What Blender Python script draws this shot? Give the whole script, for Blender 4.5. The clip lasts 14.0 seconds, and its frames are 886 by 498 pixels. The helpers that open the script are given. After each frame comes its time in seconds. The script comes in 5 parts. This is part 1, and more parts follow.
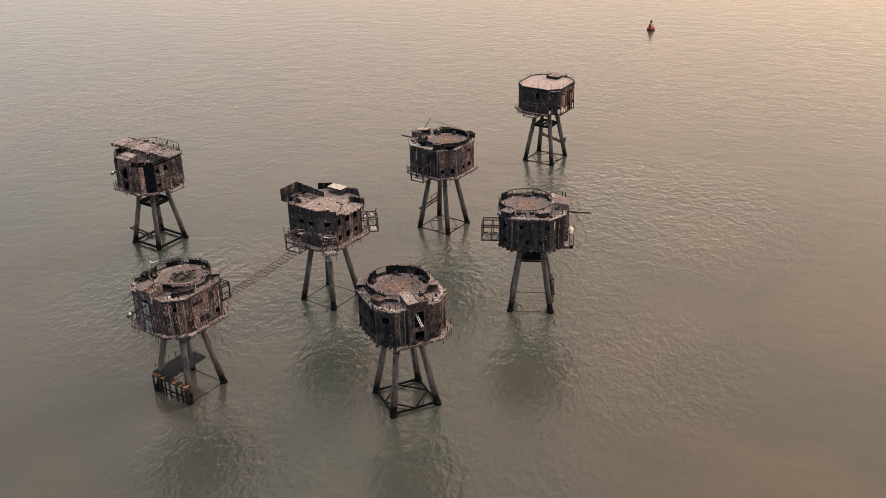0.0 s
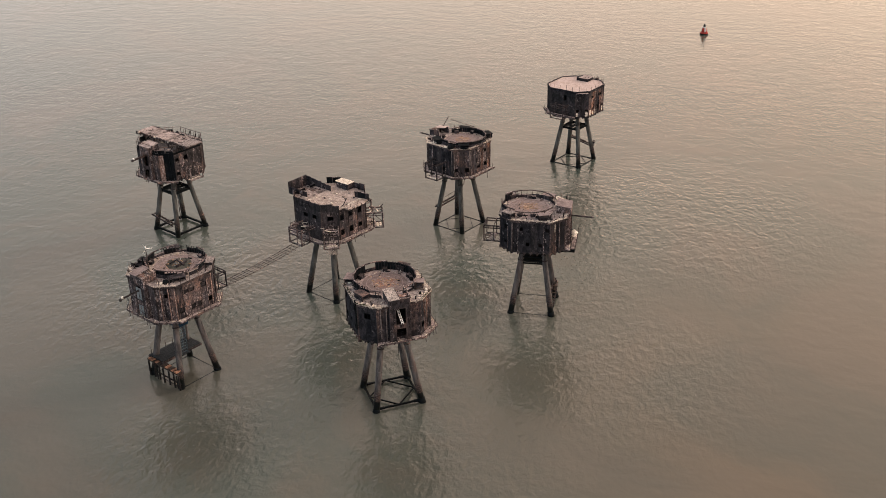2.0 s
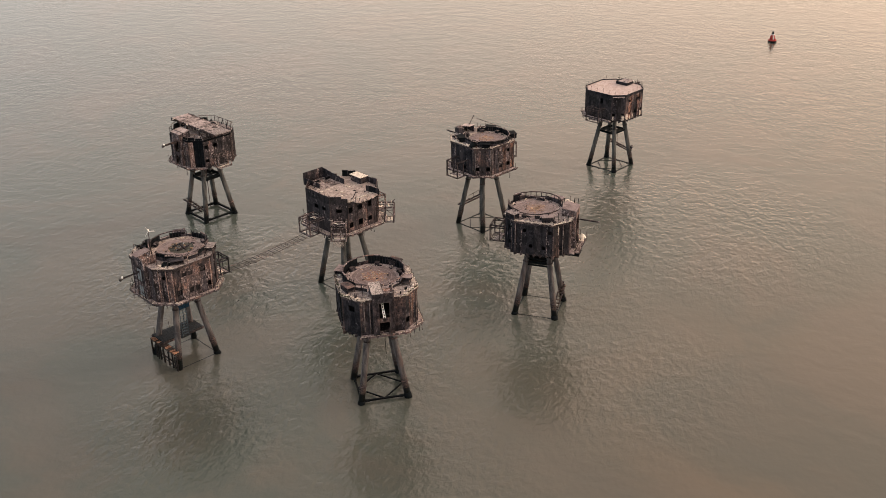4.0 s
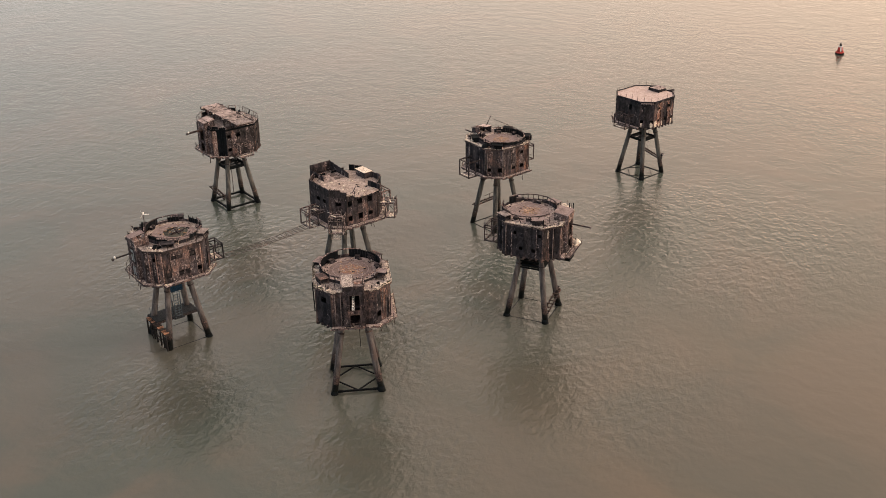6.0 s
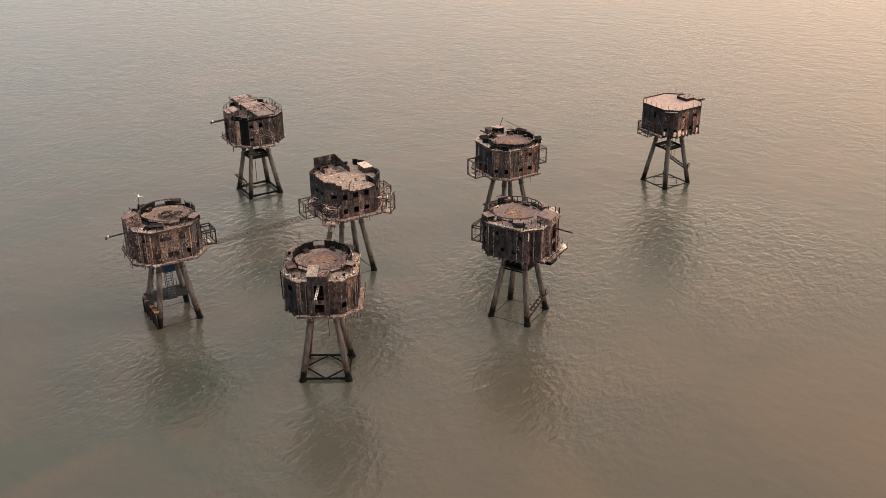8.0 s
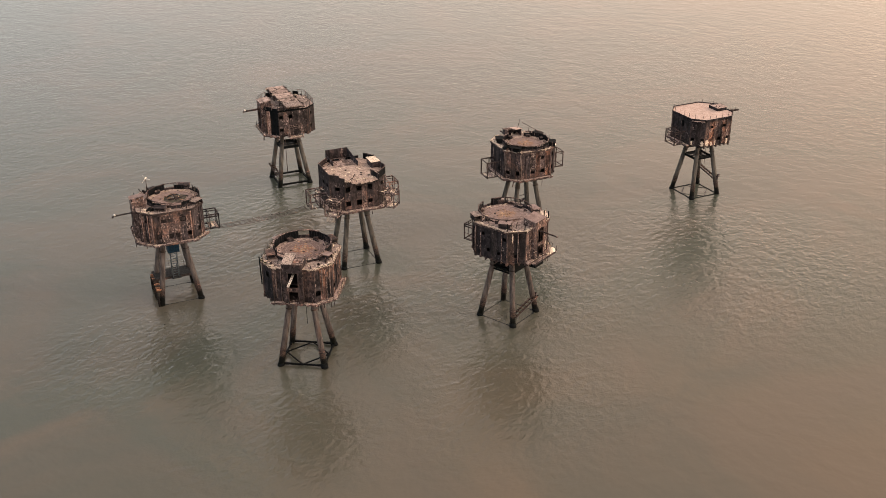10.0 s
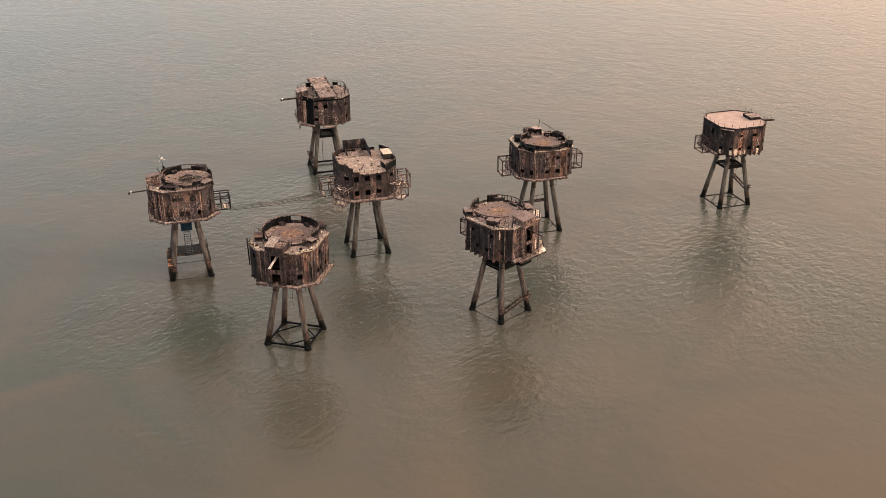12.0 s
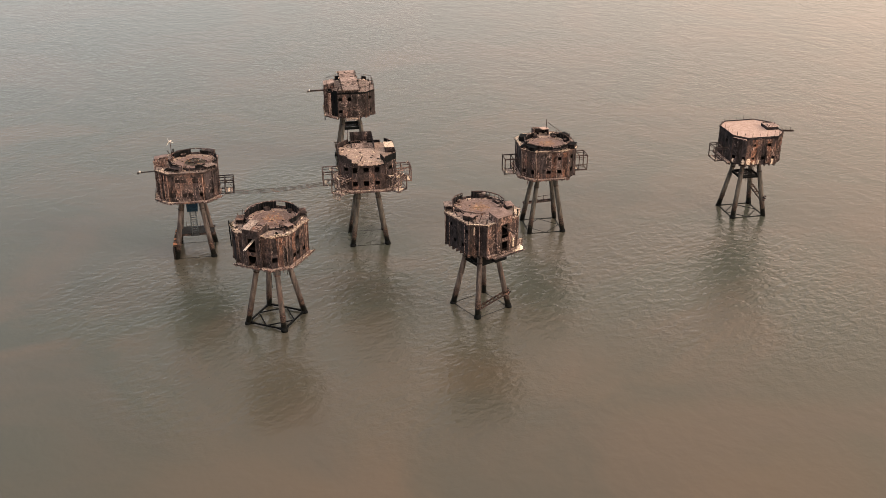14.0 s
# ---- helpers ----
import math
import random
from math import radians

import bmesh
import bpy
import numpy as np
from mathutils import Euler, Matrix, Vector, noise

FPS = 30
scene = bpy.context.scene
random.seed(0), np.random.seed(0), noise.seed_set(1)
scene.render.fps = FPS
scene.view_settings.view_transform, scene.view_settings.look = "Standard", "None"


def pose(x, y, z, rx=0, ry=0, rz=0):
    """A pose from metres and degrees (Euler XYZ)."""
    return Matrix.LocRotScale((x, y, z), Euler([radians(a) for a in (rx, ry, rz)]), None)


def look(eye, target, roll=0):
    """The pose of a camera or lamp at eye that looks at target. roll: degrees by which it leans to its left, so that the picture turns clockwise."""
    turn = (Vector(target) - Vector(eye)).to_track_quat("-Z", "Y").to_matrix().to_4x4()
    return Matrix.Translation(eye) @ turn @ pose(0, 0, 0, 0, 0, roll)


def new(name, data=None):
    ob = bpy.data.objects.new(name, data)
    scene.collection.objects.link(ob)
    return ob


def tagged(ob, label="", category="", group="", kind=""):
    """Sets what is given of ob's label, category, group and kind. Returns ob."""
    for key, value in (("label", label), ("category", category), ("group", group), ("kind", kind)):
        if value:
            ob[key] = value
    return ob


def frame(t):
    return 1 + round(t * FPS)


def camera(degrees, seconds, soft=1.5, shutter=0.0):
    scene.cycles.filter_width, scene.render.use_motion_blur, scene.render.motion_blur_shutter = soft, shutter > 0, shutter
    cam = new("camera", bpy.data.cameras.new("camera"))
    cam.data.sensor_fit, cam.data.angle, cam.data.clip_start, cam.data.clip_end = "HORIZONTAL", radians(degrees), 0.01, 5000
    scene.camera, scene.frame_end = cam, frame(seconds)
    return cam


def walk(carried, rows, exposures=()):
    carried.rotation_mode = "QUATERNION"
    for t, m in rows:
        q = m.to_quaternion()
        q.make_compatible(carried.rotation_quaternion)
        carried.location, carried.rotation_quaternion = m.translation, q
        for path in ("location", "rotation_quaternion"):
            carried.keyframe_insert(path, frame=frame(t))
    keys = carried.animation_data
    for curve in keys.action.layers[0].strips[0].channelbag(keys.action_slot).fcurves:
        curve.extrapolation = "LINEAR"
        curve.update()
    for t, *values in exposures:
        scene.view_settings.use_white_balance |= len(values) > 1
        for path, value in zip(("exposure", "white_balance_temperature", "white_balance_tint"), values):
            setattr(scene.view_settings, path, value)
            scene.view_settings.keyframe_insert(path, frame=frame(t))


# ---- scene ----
cam = camera(45.9, 14.0, soft=0.85)
PATH = [
    (0, (11.11, 0.007, 79.337), (10.934, 1.799, 78.466), -1.54),
    (0.5, (14.007, 0.32, 79.291), (13.786, 2.107, 78.42), -1.48),
    (1, (16.919, 0.658, 79.249), (16.66, 2.439, 78.377), -1.41),
    (1.5, (19.871, 1.045, 79.207), (19.581, 2.821, 78.335), -1.34),
    (2, (22.887, 1.478, 79.165), (22.56, 3.249, 78.294), -1.27),
    (2.5, (26.063, 2.005, 79.122), (25.689, 3.766, 78.252), -1.20),
    (3, (29.484, 2.68, 79.068), (29.062, 4.43, 78.198), -1.14),
    (5.5, (48.364, 7.328, 78.635), (47.719, 9.011, 77.769), -0.80),
    (6, (52.653, 8.771, 78.618), (51.956, 10.434, 77.753), -0.73),
    (6.5, (57.089, 10.351, 78.608), (56.343, 11.994, 77.744), -0.67),
    (7, (61.643, 12.072, 78.61), (60.847, 13.692, 77.747), -0.61),
    (7.5, (66.178, 13.777, 78.642), (65.334, 15.372, 77.78), -0.54),
    (8, (70.674, 15.585, 78.691), (69.782, 17.154, 77.83), -0.49),
    (10.5, (92.501, 27.048, 79.678), (91.373, 28.454, 78.812), -0.23),
    (11, (96.781, 29.723, 79.768), (95.608, 31.091, 78.901), -0.19),
    (11.5, (101.012, 32.614, 79.839), (99.794, 33.943, 78.973), -0.15),
    (12, (105.201, 35.624, 79.911), (103.938, 36.91, 79.044), -0.12),
    (12.5, (109.333, 38.796, 79.986), (108.026, 40.037, 79.119), -0.08),
    (13, (113.426, 42.117, 80.053), (112.08, 43.316, 79.186), -0.06),
    (13.5, (117.503, 45.556, 80.103), (116.123, 46.717, 79.237), -0.03),
    (14, (121.542, 49.077, 80.136), (120.129, 50.198, 79.27), -0.02),
]
walk(cam, [(t, look(eye, target, roll)) for t, eye, target, roll in PATH], exposures=[(0, 0.0, 5930, 7.5), (7, 0.105, 6400, 10.5), (14, 0.18, 6910, 14.2)])

# ---- world and sun: hazy overcast evening, warm glow low on one side ----
SUN_AZ, SUN_EL = 35.0, 24.0          # world angle from +x, elevation
sun_dir = Vector((math.cos(radians(SUN_AZ)) * math.cos(radians(SUN_EL)), math.sin(radians(SUN_AZ)) * math.cos(radians(SUN_EL)), math.sin(radians(SUN_EL))))
world = bpy.data.worlds.new("evening_haze")
scene.world = world
world.use_nodes = True
wn, wl = world.node_tree.nodes, world.node_tree.links
wn.clear()
w_out, w_bg = wn.new("ShaderNodeOutputWorld"), wn.new("ShaderNodeBackground")
w_sky = wn.new("ShaderNodeTexSky")
w_sky.sky_type, w_sky.sun_disc = "NISHITA", False
w_sky.sun_elevation, w_sky.sun_rotation = radians(SUN_EL), radians(90 - SUN_AZ)
w_sky.dust_density, w_sky.air_density = 4.0, 1.0
w_co, w_sep = wn.new("ShaderNodeTexCoord"), wn.new("ShaderNodeSeparateXYZ")
wl.new(w_co.outputs["Generated"], w_sep.inputs[0])
w_ramp = wn.new("ShaderNodeValToRGB")           # haze from horizon to zenith
w_ramp.color_ramp.elements[0].position, w_ramp.color_ramp.elements[0].color = 0.0, (0.91, 0.755, 0.618, 1)
w_ramp.color_ramp.elements[1].position, w_ramp.color_ramp.elements[1].color = 1.0, (0.54, 0.485, 0.425, 1)
e = w_ramp.color_ramp.elements.new(0.35)
e.color = (0.88, 0.732, 0.602, 1)
e = w_ramp.color_ramp.elements.new(0.65)
e.color = (0.75, 0.61, 0.505, 1)
wl.new(w_sep.outputs[2], w_ramp.inputs[0])
w_dot = wn.new("ShaderNodeVectorMath")
w_dot.operation = "DOT_PRODUCT"
w_dot.inputs[1].default_value = (math.cos(radians(SUN_AZ)), math.sin(radians(SUN_AZ)), 0.25)
wl.new(w_co.outputs["Generated"], w_dot.inputs[0])
w_glow = wn.new("ShaderNodeMapRange")
w_glow.interpolation_type = "SMOOTHSTEP"
w_glow.inputs[1].default_value, w_glow.inputs[2].default_value = -0.7, 0.75
w_glow.inputs[3].default_value, w_glow.inputs[4].default_value = 0.69, 1.13
wl.new(w_dot.outputs["Value"], w_glow.inputs[0])
w_mul = wn.new("ShaderNodeVectorMath")
w_mul.operation = "SCALE"
w_tint = wn.new("ShaderNodeValToRGB")           # cooler haze away from the glow
w_tint.color_ramp.elements[0].position, w_tint.color_ramp.elements[1].position = 0.25, 0.92
w_tint.color_ramp.elements[0].color, w_tint.color_ramp.elements[1].color = (0.785, 0.978, 1.175, 1), (1.29, 0.98, 0.715, 1)
w_half = wn.new("ShaderNodeMath")
w_half.operation = "MULTIPLY_ADD"
w_half.inputs[1].default_value = w_half.inputs[2].default_value = 0.5
wl.new(w_dot.outputs["Value"], w_half.inputs[0])
wl.new(w_half.outputs[0], w_tint.inputs[0])
w_mt = wn.new("ShaderNodeVectorMath")
w_mt.operation = "MULTIPLY"
wl.new(w_ramp.outputs[0], w_mt.inputs[0])
wl.new(w_tint.outputs[0], w_mt.inputs[1])
wl.new(w_mt.outputs[0], w_mul.inputs[0])
wl.new(w_glow.outputs[0], w_mul.inputs["Scale"])
w_hz = wn.new("ShaderNodeBackground")
wl.new(w_mul.outputs[0], w_hz.inputs[0])
w_hz.inputs[1].default_value = 1.79
wl.new(w_sky.outputs[0], w_bg.inputs[0])
w_bg.inputs[1].default_value = 0.06
w_add = wn.new("ShaderNodeAddShader")
wl.new(w_bg.outputs[0], w_add.inputs[0])
wl.new(w_hz.outputs[0], w_add.inputs[1])
wl.new(w_add.outputs[0], w_out.inputs[0])

sun = new("sun", bpy.data.lights.new("sun", "SUN"))
sun.data.energy, sun.data.angle, sun.data.color = 1.15, radians(14), (1.0, 0.965, 0.93)
sun.matrix_world = look(sun_dir * 300, (0, 0, 0))


# ---- materials ----
def nodes_of(name):
    m = bpy.data.materials.new(name)
    m.use_nodes = True
    n, l = m.node_tree.nodes, m.node_tree.links
    n.clear()
    out, bsdf = n.new("ShaderNodeOutputMaterial"), n.new("ShaderNodeBsdfPrincipled")
    l.new(bsdf.outputs[0], out.inputs[0])
    return m, n, l, bsdf


def noise_of(n, l, scale, detail=5.0, stretch=(1, 1, 1), rough=0.6, dist=0.0):
    geo, mp, tx = n.new("ShaderNodeNewGeometry"), n.new("ShaderNodeMapping"), n.new("ShaderNodeTexNoise")
    mp.inputs["Scale"].default_value = stretch
    l.new(geo.outputs["Position"], mp.inputs[0])
    l.new(mp.outputs[0], tx.inputs["Vector"])
    tx.inputs["Scale"].default_value, tx.inputs["Detail"].default_value = scale, detail
    tx.inputs["Roughness"].default_value, tx.inputs["Distortion"].default_value = rough, dist
    return tx.outputs["Fac"]


def mix(n, l, fac, a, b, mode="MIX"):
    m = n.new("ShaderNodeMix")
    m.data_type, m.blend_type = "RGBA", mode
    for sock, v in ((m.inputs[0], fac), (m.inputs[6], a), (m.inputs[7], b)):
        if isinstance(v, (int, float)):
            sock.default_value = v
        elif isinstance(v, tuple):
            sock.default_value = (*v, 1)
        else:
            l.new(v, sock)
    return m.outputs[2]


def span(n, l, v, a, b, c=0.0, d=1.0):
    m = n.new("ShaderNodeMapRange")
    m.interpolation_type = "SMOOTHSTEP"
    l.new(v, m.inputs[0])
    for i, x in enumerate((a, b, c, d)):
        m.inputs[i + 1].default_value = x
    return m.outputs[0]


def bump(n, l, bsdf, fac, strength, distance):
    b = n.new("ShaderNodeBump")
    b.inputs["Strength"].default_value, b.inputs["Distance"].default_value = strength, distance
    l.new(fac, b.inputs["Height"])
    l.new(b.outputs[0], bsdf.inputs["Normal"])


def rust(name, rusty=0.5, pale=0.35, dark=(0.0080, 0.0088, 0.0110), mid=(0.0590, 0.0510, 0.0555), orange=(0.158, 0.098, 0.080), grey=(0.320, 0.265, 0.256)):
    """Old steel plate: soft clouds of dark scale, rust and soot run down the sheet, patches of orange, flakes of pale paint, a few pits."""
    m, n, l, b = nodes_of(name)
    low = noise_of(n, l, 0.33, 3, (1, 1, 0.7), 0.55)
    cloud = noise_of(n, l, 0.9, 6, (1, 1, 0.6), 0.64, 0.6)
    run = noise_of(n, l, 2.2, 5, (1, 1, 0.12), 0.62, 0.25)
    drip = noise_of(n, l, 4.5, 4, (1, 1, 0.07), 0.6, 0.2)
    fine = noise_of(n, l, 3.8, 6, (1, 1, 0.75), 0.7)
    base = mix(n, l, span(n, l, cloud, 0.38, 0.60), tuple(0.75 * d + 0.25 * m_ for d, m_ in zip(dark, mid)), mid)
    base = mix(n, l, span(n, l, run, 0.50, 0.36, 0.0, 0.55), base, dark)
    soot = noise_of(n, l, 0.55, 4, (1, 1, 0.8), 0.6, 0.9)   # broad sooty patches
    base = mix(n, l, span(n, l, soot, 0.47, 0.36, 0.0, 0.7), base, dark)
    base = mix(n, l, span(n, l, drip, 0.60, 0.70, 0.0, 0.45), base, tuple(1.6 * x for x in mid))
    where = n.new("ShaderNodeMath")
    where.operation = "MULTIPLY"
    l.new(span(n, l, low, 0.64 - 0.3 * rusty, 0.76 - 0.25 * rusty), where.inputs[0])
    l.new(span(n, l, cloud, 0.44, 0.58, 0.1, 1.0), where.inputs[1])
    base = mix(n, l, where.outputs[0], base, mix(n, l, span(n, l, fine, 0.36, 0.62), mid, orange))
    wear = n.new("ShaderNodeMath")
    wear.operation = "MULTIPLY"
    l.new(span(n, l, noise_of(n, l, 1.25, 6, (1, 1, 0.45), 0.7, 0.5), 0.66 - 0.3 * pale, 0.73 - 0.25 * pale), wear.inputs[0])
    l.new(span(n, l, fine, 0.48, 0.62, 0.0, 0.85), wear.inputs[1])
    base = mix(n, l, wear.outputs[0], base, grey)
    pits = noise_of(n, l, 2.4, 5, (1, 1, 0.7), 0.65)
    base = mix(n, l, span(n, l, pits, 0.60, 0.68, 0.0, 0.85), base, tuple(0.45 * x for x in dark))
    info = n.new("ShaderNodeObjectInfo")
    tone = n.new("ShaderNodeMath")
    tone.operation = "MULTIPLY"
    l.new(span(n, l, info.outputs["Random"], 0.0, 1.0, 0.86, 1.14), tone.inputs[0])
    l.new(span(n, l, fine, 0.28, 0.72, 0.66, 1.34), tone.inputs[1])
    sc = n.new("ShaderNodeVectorMath")
    sc.operation = "SCALE"
    l.new(base, sc.inputs[0])
    l.new(tone.outputs[0], sc.inputs["Scale"])
    l.new(sc.outputs[0], b.inputs["Base Color"])
    l.new(span(n, l, fine, 0.2, 0.8, 0.7, 0.95), b.inputs["Roughness"])
    b.inputs["Specular IOR Level"].default_value = 0.06
    bump(n, l, b, cloud, 0.5, 0.05)
    return m


def crusty(name, a, c, d, scale=1.4, relief=0.06, fine_scale=3.2, stain=0.5, heart=None):
    """Weathered deck or crust: two tones in patches, stains and specks of a third, darker dirt; heart: rubble colour in the middle of a gun floor."""
    m, n, l, b = nodes_of(name)
    big, fine = noise_of(n, l, scale * 1.6, 8, rough=0.78, dist=0.9), noise_of(n, l, fine_scale, 8, rough=0.78)
    speck = noise_of(n, l, 6.0, 5, rough=0.72)
    base = mix(n, l, span(n, l, big, 0.38, 0.60), a, c)
    base = mix(n, l, span(n, l, fine, 0.60 - 0.1 * stain, 0.66), base, d)
    if heart:
        co, dist = n.new("ShaderNodeTexCoord"), n.new("ShaderNodeVectorMath")
        dist.operation = "DISTANCE"
        dist.inputs[1].default_value = (-1.0, 0.0, TOP_OF_FLOOR)
        l.new(co.outputs["Object"], dist.inputs[0])
        wob = n.new("ShaderNodeMath")
        wob.operation = "MULTIPLY_ADD"
        l.new(big, wob.inputs[0])
        wob.inputs[1].default_value = 3.0
        l.new(dist.outputs["Value"], wob.inputs[2])
        mask = n.new("ShaderNodeMath")
        mask.operation = "MULTIPLY"
        l.new(span(n, l, wob.outputs[0], 2.2, 3.6, 1.0, 0.0), mask.inputs[0])
        l.new(span(n, l, noise_of(n, l, 5.0, 4, rough=0.7), 0.42, 0.56), mask.inputs[1])
        base = mix(n, l, mask.outputs[0], base, heart)
    base = mix(n, l, span(n, l, speck, 0.57, 0.68, 0.0, 0.75), base, tuple(0.3 * x for x in d))
    l.new(base, b.inputs["Base Color"])
    b.inputs["Roughness"].default_value = 0.92
    b.inputs["Specular IOR Level"].default_value = 0.06
    bump(n, l, b, fine, 0.7, relief)
    return m


def leg_concrete(name, lo, hi, ring):
    """Concrete leg: pale streaked shaft, a rusty ring above the tide mark, a black weedy foot."""
    m, n, l, b = nodes_of(name)
    geo, sep = n.new("ShaderNodeNewGeometry"), n.new("ShaderNodeSeparateXYZ")
    l.new(geo.outputs["Position"], sep.inputs[0])
    streak, fine = noise_of(n, l, 2.4, 6, (1, 1, 0.13)), noise_of(n, l, 6.0, 6, rough=0.7)
    base = mix(n, l, span(n, l, streak, 0.35, 0.65), lo, hi)
    base = mix(n, l, span(n, l, fine, 0.55, 0.75), base, tuple(0.6 * x for x in lo))
    base = mix(n, l, span(n, l, noise_of(n, l, 0.9, 4, (1, 1, 0.3)), 0.58, 0.68, 0.0, 0.6), base, ring)
    wob = n.new("ShaderNodeMath")
    wob.operation = "MULTIPLY_ADD"
    l.new(noise_of(n, l, 1.6, 4), wob.inputs[0])
    wob.inputs[1].default_value = -1.5
    l.new(sep.outputs[2], wob.inputs[2])
    rusty = span(n, l, wob.outputs[0], 1.5, 3.3, 1.0, 0.0)
    base = mix(n, l, rusty, base, mix(n, l, span(n, l, fine, 0.42, 0.6), tuple(0.55 * x for x in lo), ring))
    tide = span(n, l, wob.outputs[0], 0.55, 1.05, 1.0, 0.0)
    base = mix(n, l, tide, base, (0.0055, 0.0068, 0.0066))
    l.new(base, b.inputs["Base Color"])
    l.new(span(n, l, tide, 0, 1, 0.85, 0.5), b.inputs["Roughness"])
    b.inputs["Specular IOR Level"].default_value = 0.12
    bump(n, l, b, fine, 0.4, 0.03)
    return m


def plain(name, color, rough=0.7, metal=0.0, vary=0.35, scale=5.0):
    m, n, l, b = nodes_of(name)
    f = noise_of(n, l, scale, 5)
    l.new(mix(n, l, span(n, l, f, 0.3, 0.7), tuple(c * (1 - vary) for c in color), tuple(min(1, c * (1 + vary)) for c in color)), b.inputs["Base Color"])
    b.inputs["Roughness"].default_value, b.inputs["Metallic"].default_value = rough, metal
    b.inputs["Specular IOR Level"].default_value = 0.06
    bump(n, l, b, f, 0.25, 0.02)
    return m


def sea():
    """Murky estuary water: silt colour below a rippled, reflecting skin."""
    m, n, l, b = nodes_of("estuary_water")
    silt = noise_of(n, l, 0.012, 4, rough=0.5, dist=0.6)
    mid = noise_of(n, l, 0.026, 5, rough=0.55, dist=0.8)
    plume = n.new("ShaderNodeVectorMath")                # brown silt plume drifting past the fort
    plume.operation = "DISTANCE"
    plume.inputs[1].default_value = (58, 106, 0)
    geo = n.new("ShaderNodeNewGeometry")
    l.new(geo.outputs["Position"], plume.inputs[0])
    edge = n.new("ShaderNodeMath")
    edge.operation = "MULTIPLY_ADD"
    l.new(silt, edge.inputs[0])
    edge.inputs[1].default_value = 90.0
    l.new(plume.outputs["Value"], edge.inputs[2])
    base = mix(n, l, span(n, l, edge.outputs[0], 52, 120, 1.0, 0.0), (0.0545, 0.0640, 0.0535), (0.0900, 0.0755, 0.0560))
    base = mix(n, l, span(n, l, mid, 0.44, 0.60, 0.0, 0.75), base, (0.0740, 0.0690, 0.0560))
    patch = noise_of(n, l, 0.033, 5, (1, 0.8, 1), 0.55, 1.2)  # clearer, greener water between the clouds of silt
    base = mix(n, l, span(n, l, patch, 0.46, 0.70, 0.0, 0.5), base, (0.0470, 0.0590, 0.0510))
    base = mix(n, l, span(n, l, patch, 0.50, 0.30, 0.0, 0.55), base, (0.0860, 0.0745, 0.0580))
    l.new(base, b.inputs["Base Color"])
    b.inputs["IOR"].default_value = 1.333
    b.inputs["Roughness"].default_value = 0.15
    swell = chop = None
    # wind ripples run across the wind; three sizes of wave
    for scale, amp, stretch, rot in ((0.24, 0.95, (1.0, 0.78, 1), 14), (0.74, 0.42, (0.66, 1.0, 1), 0), (1.35, 0.25, (0.75, 1.0, 1), 20)):
        mp, tx = n.new("ShaderNodeMapping"), n.new("ShaderNodeTexNoise")
        mp.inputs["Scale"].default_value = stretch[1], stretch[0], 1
        mp.inputs["Rotation"].default_value = (0, 0, radians(rot))
        l.new(geo.outputs["Position"], mp.inputs[0])
        l.new(mp.outputs[0], tx.inputs["Vector"])
        tx.inputs["Scale"].default_value, tx.inputs["Detail"].default_value, tx.inputs["Roughness"].default_value = scale, 3, 0.5
        tx.inputs["Distortion"].default_value = 0.3 if scale > 0.2 else 0.0
        ma = n.new("ShaderNodeMath")
        ma.operation = "MULTIPLY_ADD"
        l.new(tx.outputs["Fac"], ma.inputs[0])
        ma.inputs[1].default_value = amp
        if chop is None:
            ma.inputs[2].default_value = 0.0
        else:
            l.new(chop, ma.inputs[2])
        if swell is None:
            swell = ma.outputs[0]
        else:
            chop = ma.outputs[0]
    # calm slick on one side of the fort, livelier water beyond it
    far = n.new("ShaderNodeVectorMath")
    far.operation = "DISTANCE"
    far.inputs[1].default_value = (85, 55, 0)
    l.new(geo.outputs["Position"], far.inputs[0])
    near = None                                          # tide-stirred water in the lee of each tower
    for x, y, reach in ((-36, 118.6, 22), (-56, 165, 31), (-21, 145, 26), (-6, 117, 22), (10.5, 145, 26), (-5.7, 173.5, 29), (13, 208, 38)):
        d = n.new("ShaderNodeVectorMath")
        d.operation = "DISTANCE"
        d.inputs[1].default_value = ((x + 0.5 * reach) / reach, (y - 0.75 * reach) / reach, 0)
        unit = n.new("ShaderNodeVectorMath")
        unit.operation = "SCALE"
        unit.inputs["Scale"].default_value = 1 / reach
        l.new(geo.outputs["Position"], unit.inputs[0])
        l.new(unit.outputs[0], d.inputs[0])
        if near is None:
            near = d.outputs["Value"]
        else:
            mn = n.new("ShaderNodeMath")
            mn.operation = "MINIMUM"
            l.new(near, mn.inputs[0])
            l.new(d.outputs["Value"], mn.inputs[1])
            near = mn.outputs[0]
    stir = n.new("ShaderNodeMath")
    stir.operation = "MULTIPLY_ADD"
    both = n.new("ShaderNodeMath")
    l.new(span(n, l, far.outputs["Value"], 110, 190, 0.0, 1.2), both.inputs[1])
    l.new(chop, stir.inputs[0])
    l.new(span(n, l, near, 0.3, 1.0, 5.4, 0.5), both.inputs[0])
    l.new(both.outputs[0], stir.inputs[1])
    l.new(swell, stir.inputs[2])
    total = stir.outputs[0]
    lively = n.new("ShaderNodeMath")
    lively.operation = "MULTIPLY"
    l.new(total, lively.inputs[0])
    l.new(span(n, l, far.outputs["Value"], 60, 170, 0.8, 1.2), lively.inputs[1])
    bump(n, l, b, lively.outputs[0], 1.0, WAVE)
    return m


